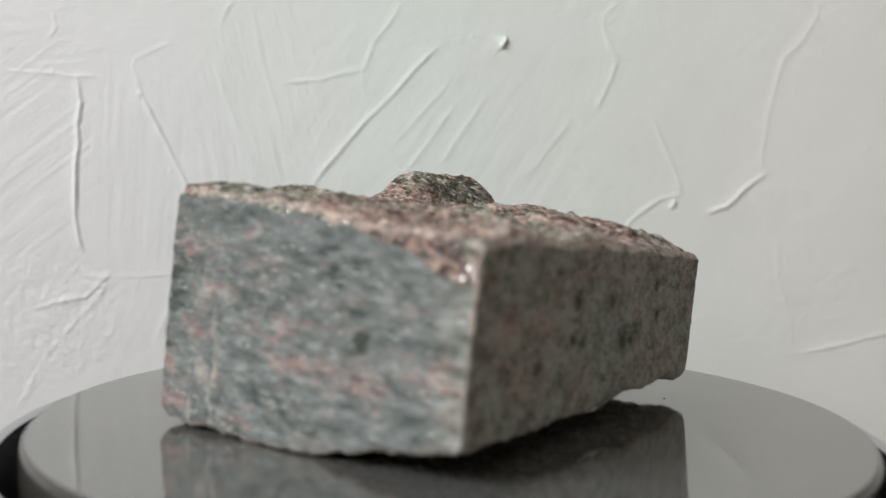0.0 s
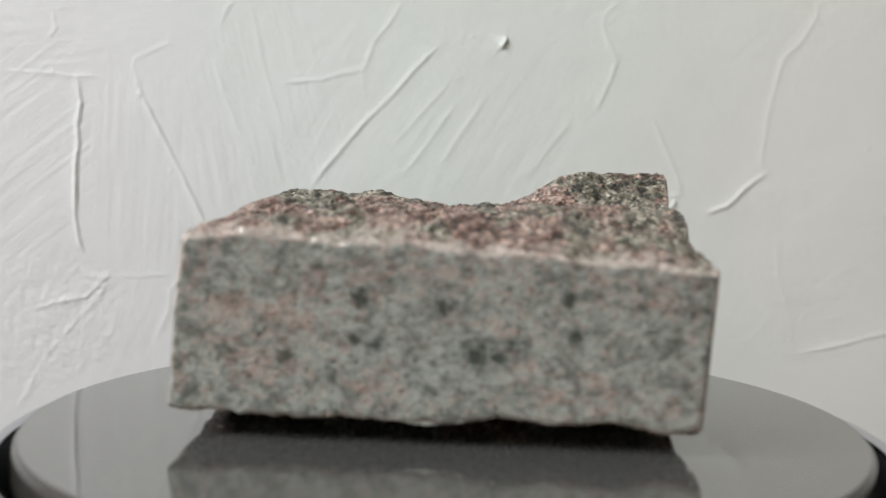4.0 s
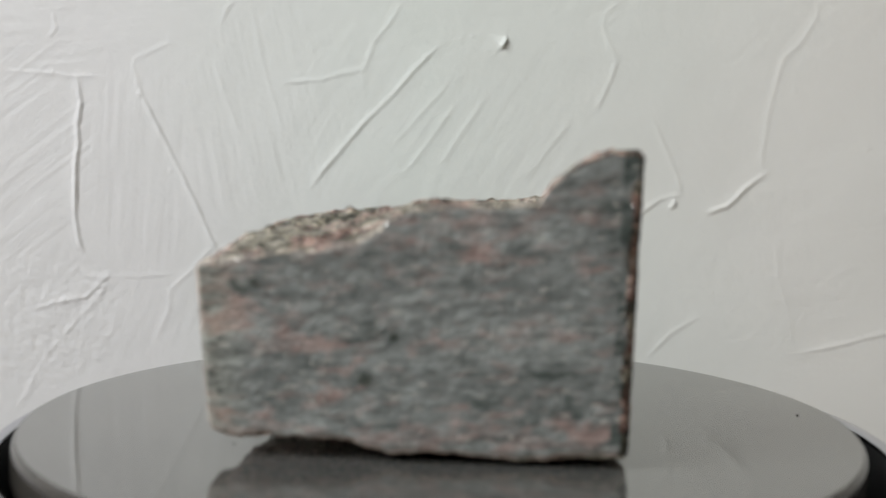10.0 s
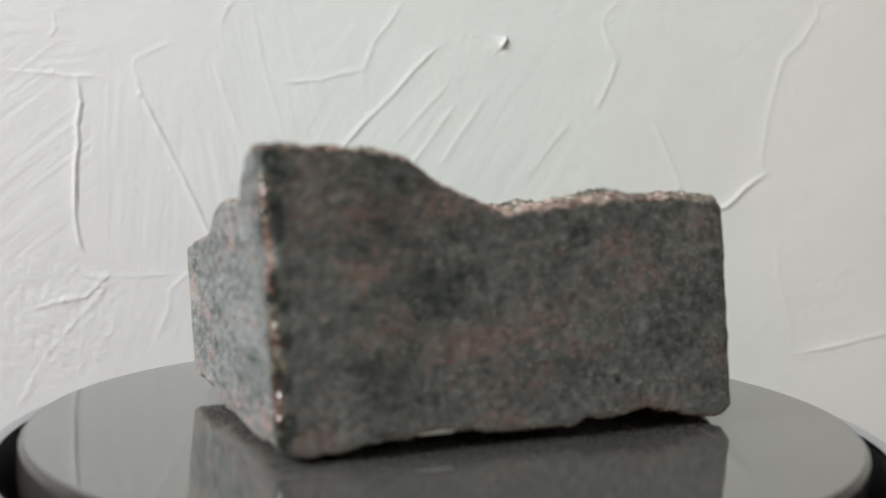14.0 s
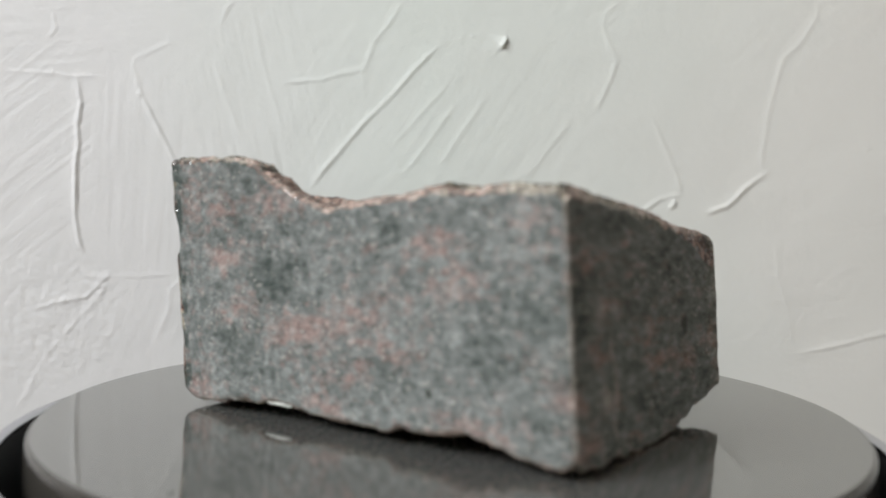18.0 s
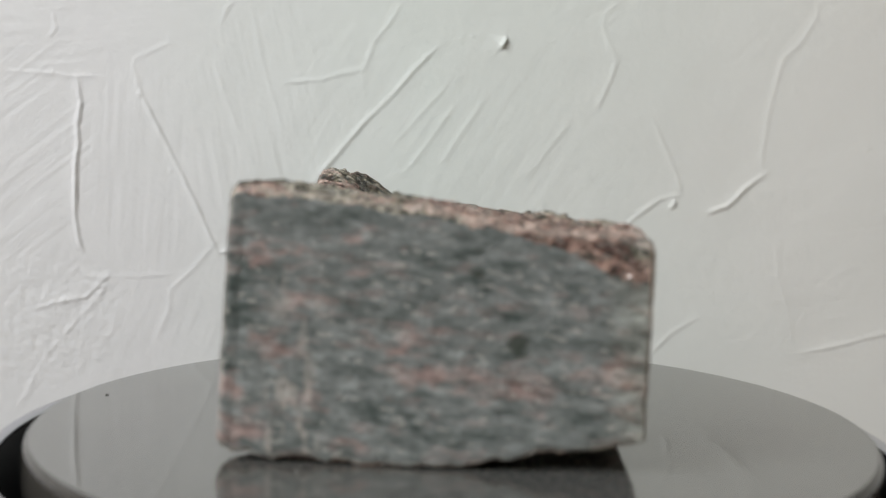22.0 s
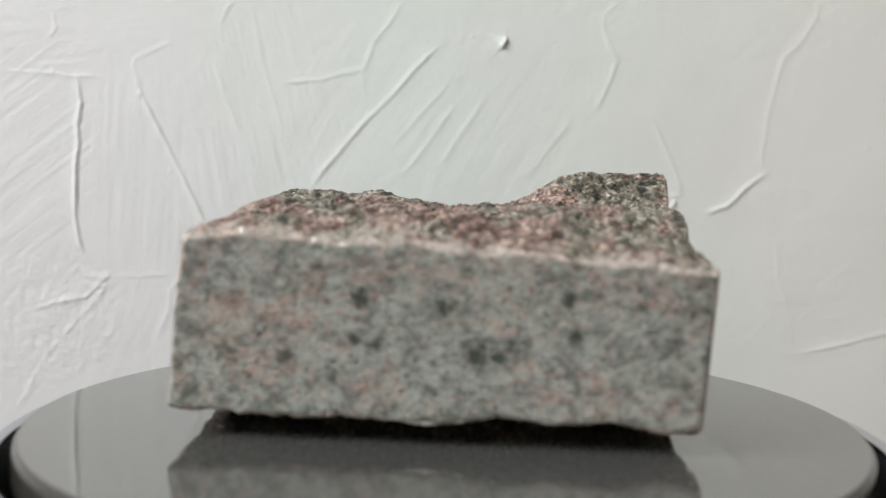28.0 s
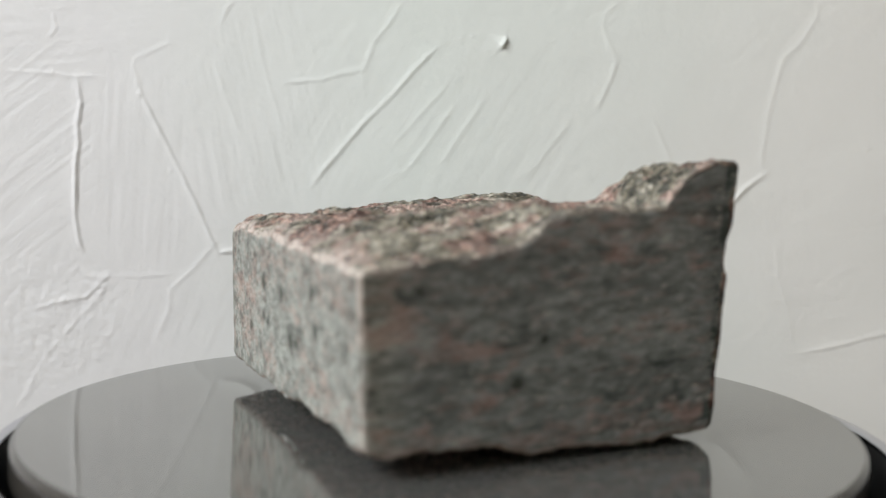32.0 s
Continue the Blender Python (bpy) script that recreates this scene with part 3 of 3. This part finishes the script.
END_TOP = [(0, 0.0150), (0.02, 0.0188), (0.16, 0.0152), (0.29, 0.0102), (0.415, 0.0030), (0.55, -0.004), (0.65, -0.009), (0.75, -0.0125), (0.92, -0.016), (0.98, -0.021), (1, -0.0275)]
END_EDGE = [(0, 0.0100), (0.16, 0.0105), (0.32, 0.002), (0.47, -0.0065), (0.61, -0.0135), (0.736, -0.0235), (0.83, -0.036), (0.913, -0.051), (1, -0.0615)]
END_FOOT = [(0, -0.2040), (0.065, -0.212), (0.194, -0.2131), (0.272, -0.2169), (0.35, -0.2161), (0.455, -0.2172), (0.561, -0.2164), (0.653, -0.2104), (0.759, -0.2019), (0.854, -0.1991), (0.921, -0.1967), (1, -0.1911)]
# mineral patches of the four sawn faces: place along the face, height, half widths, strength
LONG_DARK = [(0.243, -0.1299, 0.015, 0.0057, 0.90), (0.385, -0.1172, 0.012, 0.0051, 0.60), (0.541, -0.0837, 0.019, 0.0057, 0.80), (0.399, -0.0856, 0.032, 0.0070, 0.60), (0.595, -0.1217, 0.035, 0.0057, 1.00), (0.558, -0.1103, 0.014, 0.0057, 0.90), (0.777, -0.0742, 0.022, 0.0051, 0.90), (0.800, -0.1027, 0.016, 0.0044, 0.70), (0.108, -0.0382, 0.019, 0.0076, 0.70), (0.189, -0.0698, 0.035, 0.0076, 0.50), (0.270, -0.0445, 0.027, 0.0089, 0.60), (0.514, -0.1394, 0.027, 0.0063, 0.50), (0.081, -0.1647, 0.027, 0.0057, 0.40), (0.892, -0.1204, 0.035, 0.0127, 0.40), (0.716, -0.0824, 0.022, 0.0063, 0.50)]
LONG_ROSE = [(0.095, -0.0951, 0.041, 0.0139, 0.80), (0.209, -0.0983, 0.041, 0.0114, 0.70), (0.392, -0.1647, 0.054, 0.0101, 0.60), (0.419, -0.1457, 0.027, 0.0089, 0.60), (0.628, -0.1078, 0.024, 0.0063, 0.90), (0.797, -0.1489, 0.024, 0.0070, 1.00), (0.703, -0.1647, 0.035, 0.0063, 0.80), (0.176, -0.1520, 0.046, 0.0076, 0.60), (0.324, -0.1236, 0.027, 0.0089, 0.50), (0.919, -0.0698, 0.035, 0.0127, 0.50), (0.662, -0.1394, 0.022, 0.0063, 0.60), (0.041, -0.0635, 0.022, 0.0253, 0.70)]
STEP_DARK = [(0.109, -0.0679, 0.029, 0.0041, 1.35), (0.368, -0.1458, 0.044, 0.0059, 1.35), (0.440, -0.1079, 0.025, 0.0041, 1.22), (0.404, -0.0913, 0.019, 0.0124, 0.94), (0.358, -0.0724, 0.023, 0.0090, 0.81), (0.617, -0.1293, 0.041, 0.0069, 0.81), (0.648, -0.1576, 0.047, 0.0048, 0.94), (0.803, -0.1327, 0.047, 0.0062, 0.94), (0.782, -0.1783, 0.052, 0.0055, 1.08), (0.876, -0.1621, 0.041, 0.0069, 1.08), (0.026, -0.1500, 0.052, 0.0090, 0.94), (0.171, -0.1672, 0.073, 0.0062, 0.81), (0.389, -0.1845, 0.052, 0.0048, 0.81), (0.938, -0.0154, 0.052, 0.0310, 0.81), (0.575, -0.0292, 0.093, 0.0062, 0.54)]
STEP_ROSE = [(0.067, -0.0982, 0.064, 0.0124, 1.35), (0.244, -0.1127, 0.093, 0.0117, 1.20), (0.358, -0.1345, 0.083, 0.0055, 0.75), (0.689, -0.1707, 0.073, 0.0062, 0.75), (0.917, -0.1845, 0.083, 0.0069, 1.20), (0.658, -0.0344, 0.083, 0.0069, 1.05), (0.150, -0.0844, 0.083, 0.0055, 0.60), (0.534, -0.1120, 0.073, 0.0069, 0.60), (0.782, -0.0982, 0.124, 0.0138, 0.60), (0.306, -0.1569, 0.073, 0.0048, 0.90), (0.907, -0.0465, 0.062, 0.0048, 0.90), (0.575, -0.1845, 0.062, 0.0048, 0.75), (0.098, -0.1810, 0.073, 0.0055, 0.75)]
BACK_DARK = [(0.221, -0.0148, 0.048, 0.0148, 0.70), (0.317, -0.0704, 0.072, 0.0255, 1.00), (0.375, -0.0217, 0.058, 0.0195, 0.70), (0.014, 0.0270, 0.033, 0.0255, 0.90), (0.202, -0.1586, 0.058, 0.0176, 0.70), (0.587, -0.1586, 0.087, 0.0223, 0.60), (0.846, -0.1076, 0.058, 0.0288, 0.70), (0.625, -0.0124, 0.058, 0.0167, 0.70), (0.731, -0.1572, 0.011, 0.0074, 1.20), (0.923, -0.0797, 0.035, 0.0278, 0.50), (0.159, -0.1354, 0.023, 0.0102, 0.80), (0.500, 0.0038, 0.048, 0.0121, 0.60), (0.769, -0.0008, 0.038, 0.0111, 0.50), (0.250, 0.0363, 0.067, 0.0158, 0.50), (0.933, -0.1679, 0.038, 0.0111, 0.50)]
BACK_ROSE = [(0.192, -0.0565, 0.053, 0.0158, 0.90), (0.212, -0.1006, 0.058, 0.0195, 0.70), (0.385, -0.1168, 0.101, 0.0176, 1.10), (0.548, -0.0960, 0.091, 0.0213, 0.80), (0.529, -0.1586, 0.052, 0.0111, 0.80), (0.423, -0.1934, 0.058, 0.0102, 0.80), (0.971, -0.1447, 0.031, 0.0176, 0.90), (0.721, -0.0217, 0.056, 0.0130, 0.70), (0.058, -0.2004, 0.067, 0.0121, 0.90), (0.346, 0.0038, 0.048, 0.0139, 0.50), (0.635, -0.1308, 0.058, 0.0111, 0.60), (0.173, -0.0008, 0.038, 0.0093, 0.60), (0.788, -0.0658, 0.058, 0.0167, 0.50), (0.788, -0.1864, 0.058, 0.0084, 0.60), (0.913, -0.0008, 0.038, 0.0139, 0.60)]
END_DARK = [(0.943, -0.0493, 0.05, 0.0130, 1.20), (0.310, -0.0047, 0.05, 0.0080, 0.60), (0.638, -0.0132, 0.06, 0.0080, 0.60), (0.582, -0.0566, 0.018, 0.0042, 1.30), (0.678, -0.1182, 0.029, 0.0051, 1.20), (0.034, -0.0812, 0.047, 0.0340, 0.70), (0.277, -0.0663, 0.068, 0.0093, 0.50), (0.424, -0.0833, 0.068, 0.0085, 0.50), (0.480, -0.1925, 0.059, 0.0076, 0.80), (0.621, -0.1917, 0.059, 0.0068, 0.70), (0.390, -0.1704, 0.056, 0.0068, 0.60), (0.198, -0.0047, 0.056, 0.0085, 0.60), (0.322, -0.1365, 0.068, 0.0068, 0.60), (0.797, -0.1110, 0.068, 0.0093, 0.50), (0.819, -0.1704, 0.079, 0.0093, 0.60), (0.480, -0.0387, 0.102, 0.0110, 0.40), (0.119, -0.0557, 0.056, 0.0102, 0.60)]
END_ROSE = [(0.503, -0.1416, 0.113, 0.0110, 1.30), (0.424, -0.1110, 0.102, 0.0085, 0.90), (0.124, -0.1216, 0.061, 0.0136, 1.00), (0.023, -0.1535, 0.047, 0.0136, 1.30), (0.062, -0.1925, 0.066, 0.0127, 1.00), (0.718, -0.1458, 0.075, 0.0127, 1.00), (0.311, -0.2002, 0.052, 0.0085, 0.70), (0.232, -0.0770, 0.079, 0.0076, 0.80), (0.107, -0.0396, 0.079, 0.0076, 1.00), (0.910, -0.1322, 0.050, 0.0093, 0.80), (0.616, -0.2130, 0.068, 0.0059, 0.60), (0.638, -0.0812, 0.079, 0.0068, 0.60), (0.299, -0.0217, 0.056, 0.0059, 0.70), (0.220, -0.1620, 0.068, 0.0076, 0.60), (0.842, -0.0812, 0.056, 0.0059, 0.60)]
ROCK_TURN = 55.3        # the long side's direction at the start


def along_line(points, s):
    p = np.array(points)
    return np.interp(s, p[:, 0], p[:, 1])


def patch(u, v, long_, step, back, end):
    """Fills a surface between four edge lines."""
    a, c, b, d = along_line(long_, u), along_line(back, 1 - u), along_line(step, v), along_line(end, 1 - v)
    k00, k10, k11, k01 = long_[0][1], long_[-1][1], step[-1][1], back[-1][1]
    return (1 - v) * a + v * c + (1 - u) * d + u * b - ((1 - u) * (1 - v) * k00 + u * (1 - v) * k10 + u * v * k11 + (1 - u) * v * k01)


LA, LB = 0.486, 0.372       # the block's length and width in units


def crest(u, v):
    z = patch(u, v, LONG_TOP, STEP_TOP, BACK_TOP, END_TOP)
    z = z + (along_line(STEP_EDGE, v) - along_line(STEP_TOP, v)) * np.exp(-((1 - u) * LA / 0.045) ** 1.5)
    # the knob left standing at one corner
    wob = (fbm(u * 9, v * 9, 4.0, 3) - 0.5)
    f = np.clip((v + wob * 0.05 - 0.765 - 0.065 * smooth(1 - u, 0.02, 0.2)) / 0.20, 0, 1)
    g = smooth(0.442 - 0.05 * smooth(1 - v, 0.0, 0.08) - (1 - u) + wob * 0.07, 0.0, 0.22 - 0.07 * smooth(1 - v, 0.0, 0.08))
    z = z + 0.0445 * (1 - (1 - f) ** 2.6) * g
    inner = smooth(np.minimum(np.minimum(u, 1 - u) * LA, np.minimum(v, 1 - v) * LB), 0.0, 0.03) * 0.6 + 0.4
    x, y = u * LA, v * LB
    lump = (fbm(x * 15, y * 11, 1.0, 4) - 0.5) * 0.030
    step = 0.0042
    k = np.floor(lump / step)
    flake = (k + smooth(lump / step - k, 0.62, 0.98)) * step * 0.75 + lump * 0.18
    rough = flake + (fbm(x * 60, y * 45, 2.0, 3) - 0.5) * 0.0070 + (np.abs(fbm(x * 130, y * 90, 3.0, 2) - 0.5)) * 0.0035 + (vnoise(x * 210, y * 150, 9.0) - 0.5) * (0.0030 + 0.0030 * g * f) + (vnoise(x * 90, y * 90, 12.0) - 0.5) * 0.006 * g * f
    return z + (rough + 0.0004) * inner


def underside(u, v):
    z = patch(u, v, LONG_FOOT, STEP_FOOT, BACK_FOOT, END_FOOT)
    x, y = u * LA, v * LB
    inner = smooth(np.minimum(np.minimum(u, 1 - u) * LA, np.minimum(v, 1 - v) * LB), 0.0, 0.05)
    z = z + inner * (0.014 + (fbm(x * 20, y * 20, 6.0, 3) - 0.5) * 0.012)
    # it rests on the lump in its middle
    rest = smooth(np.minimum(np.minimum(u, 1 - u) * LA, np.minimum(v, 1 - v) * LB), 0.125, 0.165)
    z = z * (1 - rest) + rest * (-DROP + 0.0003)
    z = z + (fbm(x * 70, y * 70, 7.0, 3) - 0.5) * (0.003 + 0.0045 * (1 - inner))
    return np.maximum(z, -DROP + 0.0002)


def block_place(u, v, z):
    """From the block's own grid to metres about the turning axis, z from the platter, long side along x."""
    k = (z + 0.2) / 0.2
    def corner(i, j, c):
        lo, hi = FOOT[(i, j)]
        return 1.013 * (lo[c] + (hi[c] - lo[c]) * k)
    x = (1 - u) * (1 - v) * corner(0, 0, 0) + u * (1 - v) * corner(1, 0, 0) + u * v * corner(1, 1, 0) + (1 - u) * v * corner(0, 1, 0)
    y = (1 - u) * (1 - v) * corner(0, 0, 1) + u * (1 - v) * corner(1, 0, 1) + u * v * corner(1, 1, 1) + (1 - u) * v * corner(0, 1, 1)
    c, s = math.cos(radians(ROCK_TURN)), math.sin(radians(ROCK_TURN))
    return np.stack([(c * x + s * y) * UNIT, (-s * x + c * y) * UNIT, (z + DROP) * UNIT], -1)


def rounded(u, v, z, zt, zb, r):
    """Wears the block's edges down to a radius r: grid coordinates in, grid coordinates out."""
    x, y = u * LA, v * LB
    chip = 0.35 + 1.5 * fbm(x * 55, y * 55, z * 55, 3)
    # one upright edge is knocked about far more than the others
    bad = np.exp(-(((1 - u) * LA) ** 2 + ((1 - v) * LB) ** 2) / 0.018 ** 2)
    chip = chip + bad * 1.9 * smooth(fbm(x * 20, y * 20, z * 24 + 3.0, 3), 0.45, 0.70) * smooth(0.045 - z, 0.0, 0.04)
    rr = r * chip
    h = zt - zb
    w = z - zb
    cx, cy, cw = np.clip(x, rr, LA - rr), np.clip(y, rr, LB - rr), np.clip(w, np.minimum(rr, h / 2), np.maximum(h - rr, h / 2))
    dx, dy, dw = x - cx, y - cy, w - cw
    d = np.sqrt(dx * dx + dy * dy + dw * dw)
    k = np.where(d > rr, rr / np.maximum(d, 1e-9), 1.0)
    return (cx + dx * k) / LA, (cy + dy * k) / LB, zb + cw + dw * k, smooth(d / rr, 1.0, 1.16)


def spread(n, edge=0.02):
    """Grid lines that crowd towards both ends, for the worn edges."""
    e = np.array([0.0, 0.12, 0.27, 0.45, 0.7]) * edge
    return np.concatenate([e, np.linspace(edge, 1 - edge, n), 1 - e[::-1]])


def stains(s, z, rows):
    """Soft patches with ragged rims, summed over a face."""
    ws = s + (fbm(s * 26, z * 60, 3.0, 3) - 0.5) * 0.07
    wz = z + (fbm(s * 26, z * 60, 8.0, 3) - 0.5) * 0.026
    total = np.zeros(len(s))
    for s0, z0, rs, rz, k in rows:
        total += k * np.exp(-(((ws - s0) / rs) ** 2 + ((wz - z0) / rz) ** 2) ** 1.3)
    return total


def block():
    us, vs, ws = spread(230), spread(180), spread(84, 0.05)
    nu, nv, nw = len(us), len(vs), len(ws)
    U, V = np.meshgrid(us, vs)
    ZT, ZB = crest(U, V), underside(U, V)
    grid = np.arange(nu * nv).reshape(nv, nu)
    ring = np.concatenate([grid[0, :-1], grid[:-1, -1], grid[-1, :0:-1], grid[:0:-1, 0]])
    ru, rv, rt, rb = U.ravel()[ring], V.ravel()[ring], ZT.ravel()[ring], ZB.ravel()[ring]
    u = [U.ravel(), U.ravel()]
    v = [V.ravel(), V.ravel()]
    z = [ZT.ravel(), ZB.ravel()]
    t = [ZT.ravel(), ZT.ravel()]
    b = [ZB.ravel(), ZB.ravel()]
    for w in ws[1:-1]:
        u.append(ru), v.append(rv), z.append(rb + (rt - rb) * w), t.append(rt), b.append(rb)
    u, v, z, t, b = (np.concatenate(a) for a in (u, v, z, t, b))
    # flutes that the saw left on the cut sides
    flat, first, second = z, u, v
    u, v, z, wear_glint = rounded(u, v, z, t, b, 0.0058)
    # the long side's upper edge is pale from wear and painted-in bevel light, the others hardly
    wear_glint = wear_glint * np.where((v < 0.05) & (z > b + 0.6 * (t - b)), 1.0, 0.38)
    wear_glint = wear_glint * (1 - np.exp(-(((1 - u) * LA) ** 2 + ((1 - v) * LB) ** 2) / 0.02 ** 2))
    # the bruises spread a little way over the broken top
    count = np.arange(len(u))
    dust = smooth(0.030 - v * LB, 0.0, 0.024) * smooth(fbm(u * 40, v * 30, 6.0, 3), 0.36, 0.60)
    wear_glint = np.where(count < nu * nv, np.maximum(wear_glint, 0.7 * dust), wear_glint)
    broken = np.zeros(len(u))
    # a slanting break along the end face's upper rim
    s = 1 - v
    edge, rim = along_line(END_EDGE, s) + (fbm(s * 26, flat * 40, 3.0, 3) - 0.5) * 0.010, along_line(END_TOP, s)
    frac = np.clip((flat - edge) / np.maximum(rim - edge, 0.004), 0, 1)
    deep = 0.18 * (rim - edge) * smooth(1.0 - s, 0.0, 0.12)
    u = u + np.clip(deep, 0, 0.02) * frac / LA * (1 - np.clip(u / 0.16, 0, 1))
    broken = np.where((first < 1e-6) & (flat > edge), 1.0, broken)
    # a saw flute beside one corner of that face, and chips down the knocked edge
    flute = np.exp(-((s - 0.045) / 0.012) ** 2) * 0.0009 + np.exp(-((s - 0.165) / 0.010) ** 2) * 0.0003
    u = u + np.where(u < 0.05, flute / LA, 0.0)
    # the back face swells a little beside the knob
    v = v + np.where(second > 1 - 1e-6, np.exp(-((first - 0.86) / 0.085) ** 2) * 0.0034 / LB * smooth(1 - first, 0.0, 0.03), 0.0)
    near = np.hypot((1 - u) * LA, (1 - v) * LB)
    broken = np.where((near < 0.0065 + 0.006 * fbm(v * 30, u * 30, flat * 60, 2)) & (flat < 0.03), 1.0, broken)
    P = block_place(u, v, z)
    n1, m = nu * nv, len(ring)
    top = np.stack([grid[:-1, :-1], grid[:-1, 1:], grid[1:, 1:], grid[1:, :-1]], -1).reshape(-1, 4)
    low = (top + n1)[:, ::-1]
    layers = [ring + n1] + [2 * n1 + k * m + np.arange(m) for k in range(nw - 2)] + [ring]
    sides = []
    for lo, hi in zip(layers, layers[1:]):
        sides.append(np.stack([lo, np.roll(lo, -1), np.roll(hi, -1), hi], -1))
    sides = np.concatenate(sides)
    quads = np.concatenate([top, low, sides])
    # top and underside are broken; the darker stone below also paints in shade
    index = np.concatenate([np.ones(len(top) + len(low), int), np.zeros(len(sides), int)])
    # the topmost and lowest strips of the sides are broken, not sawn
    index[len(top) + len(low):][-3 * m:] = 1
    # fine unevenness of the sawn faces
    mm = P * 1000
    jig = (np.stack([fbm(mm[:, 0] * 0.9, mm[:, 1] * 0.9, mm[:, 2] * 0.9 + o, 3) for o in (0, 31, 67)], -1) - 0.5) * 0.00016
    P = P + jig
    P[:, 2] = np.maximum(P[:, 2], 0.00002)
    lone = np.arange(len(index)) >= len(top) + len(low)
    index = np.where(lone & (broken[quads].mean(1) > 0.5), 1, index)
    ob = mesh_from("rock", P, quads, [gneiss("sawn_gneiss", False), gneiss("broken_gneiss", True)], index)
    # whitish scratches of the saw low on the end face
    marks = smooth(s, 0.10, 0.13) * smooth(0.27 - s, 0.0, 0.04) * smooth(fbm(s * 60, flat * 45, 2.0, 2), 0.52, 0.68) * (1 - smooth(flat, -0.13, -0.02))
    wear_glint = np.where(first < 1e-6, np.maximum(wear_glint, 0.45 * marks), wear_glint)
    rose, mica = np.zeros(len(u)), np.zeros(len(u))
    for on, along, dark_rows, rose_rows in ((second < 1e-6, first, LONG_DARK, LONG_ROSE), (first > 1 - 1e-6, second, STEP_DARK, STEP_ROSE),
                                            (second > 1 - 1e-6, 1 - first, BACK_DARK, BACK_ROSE), (first < 1e-6, s, END_DARK, END_ROSE)):
        rose = np.where(on, np.maximum(rose, stains(along, flat, rose_rows)), rose)
        mica = np.where(on, np.maximum(mica, stains(along, flat, dark_rows)), mica)
    # the knocked edge has lost dark chips
    mica = np.maximum(mica, 1.3 * (near < 0.016) * smooth(fbm(first * 30 + second * 30, flat * 55, 5.0, 3), 0.42, 0.56))
    ob.data.attributes.new("rose", "FLOAT", "POINT").data.foreach_set("value", rose.astype(np.float32))
    ob.data.attributes.new("mica", "FLOAT", "POINT").data.foreach_set("value", mica.astype(np.float32))
    ob.data.attributes.new("wear_glint", "FLOAT", "POINT").data.foreach_set("value", wear_glint.astype(np.float32))
    return tagged(ob, "sawn block of pink and grey gneiss with a broken top", "rock")


def spot(x, y, z, r):
    """A dark mica spot, from places in units about the axis at the start to the block's own space."""
    c, s = math.cos(radians(ROCK_TURN)), math.sin(radians(ROCK_TURN))
    SPOTS.append(((c * x + s * y) * UNIT, (-s * x + c * y) * UNIT, (z + DROP) * UNIT, r * UNIT))


for where in ((-0.073, -0.249, -0.111, 0.008), (-0.098, -0.221, -0.052, 0.006), (0.183, -0.074, -0.128, 0.011), (0.195, -0.058, -0.130, 0.008), (0.082, -0.221, -0.135, 0.007),
              (0.234, -0.011, -0.075, 0.007), (0.167, -0.105, -0.086, 0.007), (0.1205, -0.1675, -0.118, 0.005), (0.238, -0.003, -0.110, 0.006), (0.127, -0.164, -0.080, 0.009),
              (0.180, 0.174, -0.145, 0.006), (0.263, 0.126, -0.065, 0.007), (0.161, 0.191, -0.109, 0.004), (-0.206, 0.014, -0.165, 0.004)):
    spot(*where)
ROCK = block()


def slit_lip(u0, u1, v, foot, depth, seed):
    """A thin ragged white lip, added for the bright slit under a lower edge."""
    us = np.linspace(u0, u1, 60)
    k = (us - u0) / (u1 - u0)
    hang = depth * np.sqrt(np.clip(np.minimum(k, 1 - k) * 6, 0, 1)) * (0.35 + 0.9 * fbm(us * 38, us * 0 + seed, 2.0, 3))
    base = np.array([along_line(foot, a if v < 0.5 else 1 - a) for a in us])
    into = 0.0065 if v < 0.5 else -0.0065
    rows = []
    for dv, dz in ((0.0, 0.004), (0.0, -0.55), (0.15, -1.0), (0.5, -1.0), (0.8, -0.4), (0.8, 0.004)):
        z = base + (dz if dz > 0 else dz * hang) + (fbm(us * 70, us * 0 + seed, dv * 3 + 1, 2) - 0.5) * 0.0008
        rows.append(block_place(us, np.full(60, v) + into * dv / LB + (fbm(us * 50, us * 0, seed, 2) - 0.5) * 0.0012 / LB, z))
    n = len(us)
    quads = [(a * n + i, a * n + i + 1, ((a + 1) % 6) * n + i + 1, ((a + 1) % 6) * n + i) for a in range(6) for i in range(n - 1)]
    ob = mesh_from("slit_lip", np.concatenate(rows), quads, [SLIT_WHITE])
    ob.parent = ROCK
    return tagged(ob, "thin white lip standing for a bright slit")


# added lips, white in place of the light that shows beneath the block
SLIT_WHITE = plain("slit_white", (0.80, 0.80, 0.77), 0.7, 0.12, 300.0)
slit_lip(0.43, 0.63, 0.012, LONG_FOOT, 0.0028, 5.0)
slit_lip(0.66, 0.75, 0.988, BACK_FOOT, 0.0034, 9.0)


# ---- what moves ----
def motions():
    times = [round(0.1 * i, 1) for i in range(321)]
    walk(PLATTER, [(t, pose(0, 0, 0, 0, 0, TURN_RATE * t)) for t in times])
    walk(ROCK, [(t, pose(0, 0, PLATE, 0, 0, ROCK_TURN + TURN_RATE * t)) for t in times])


motions()
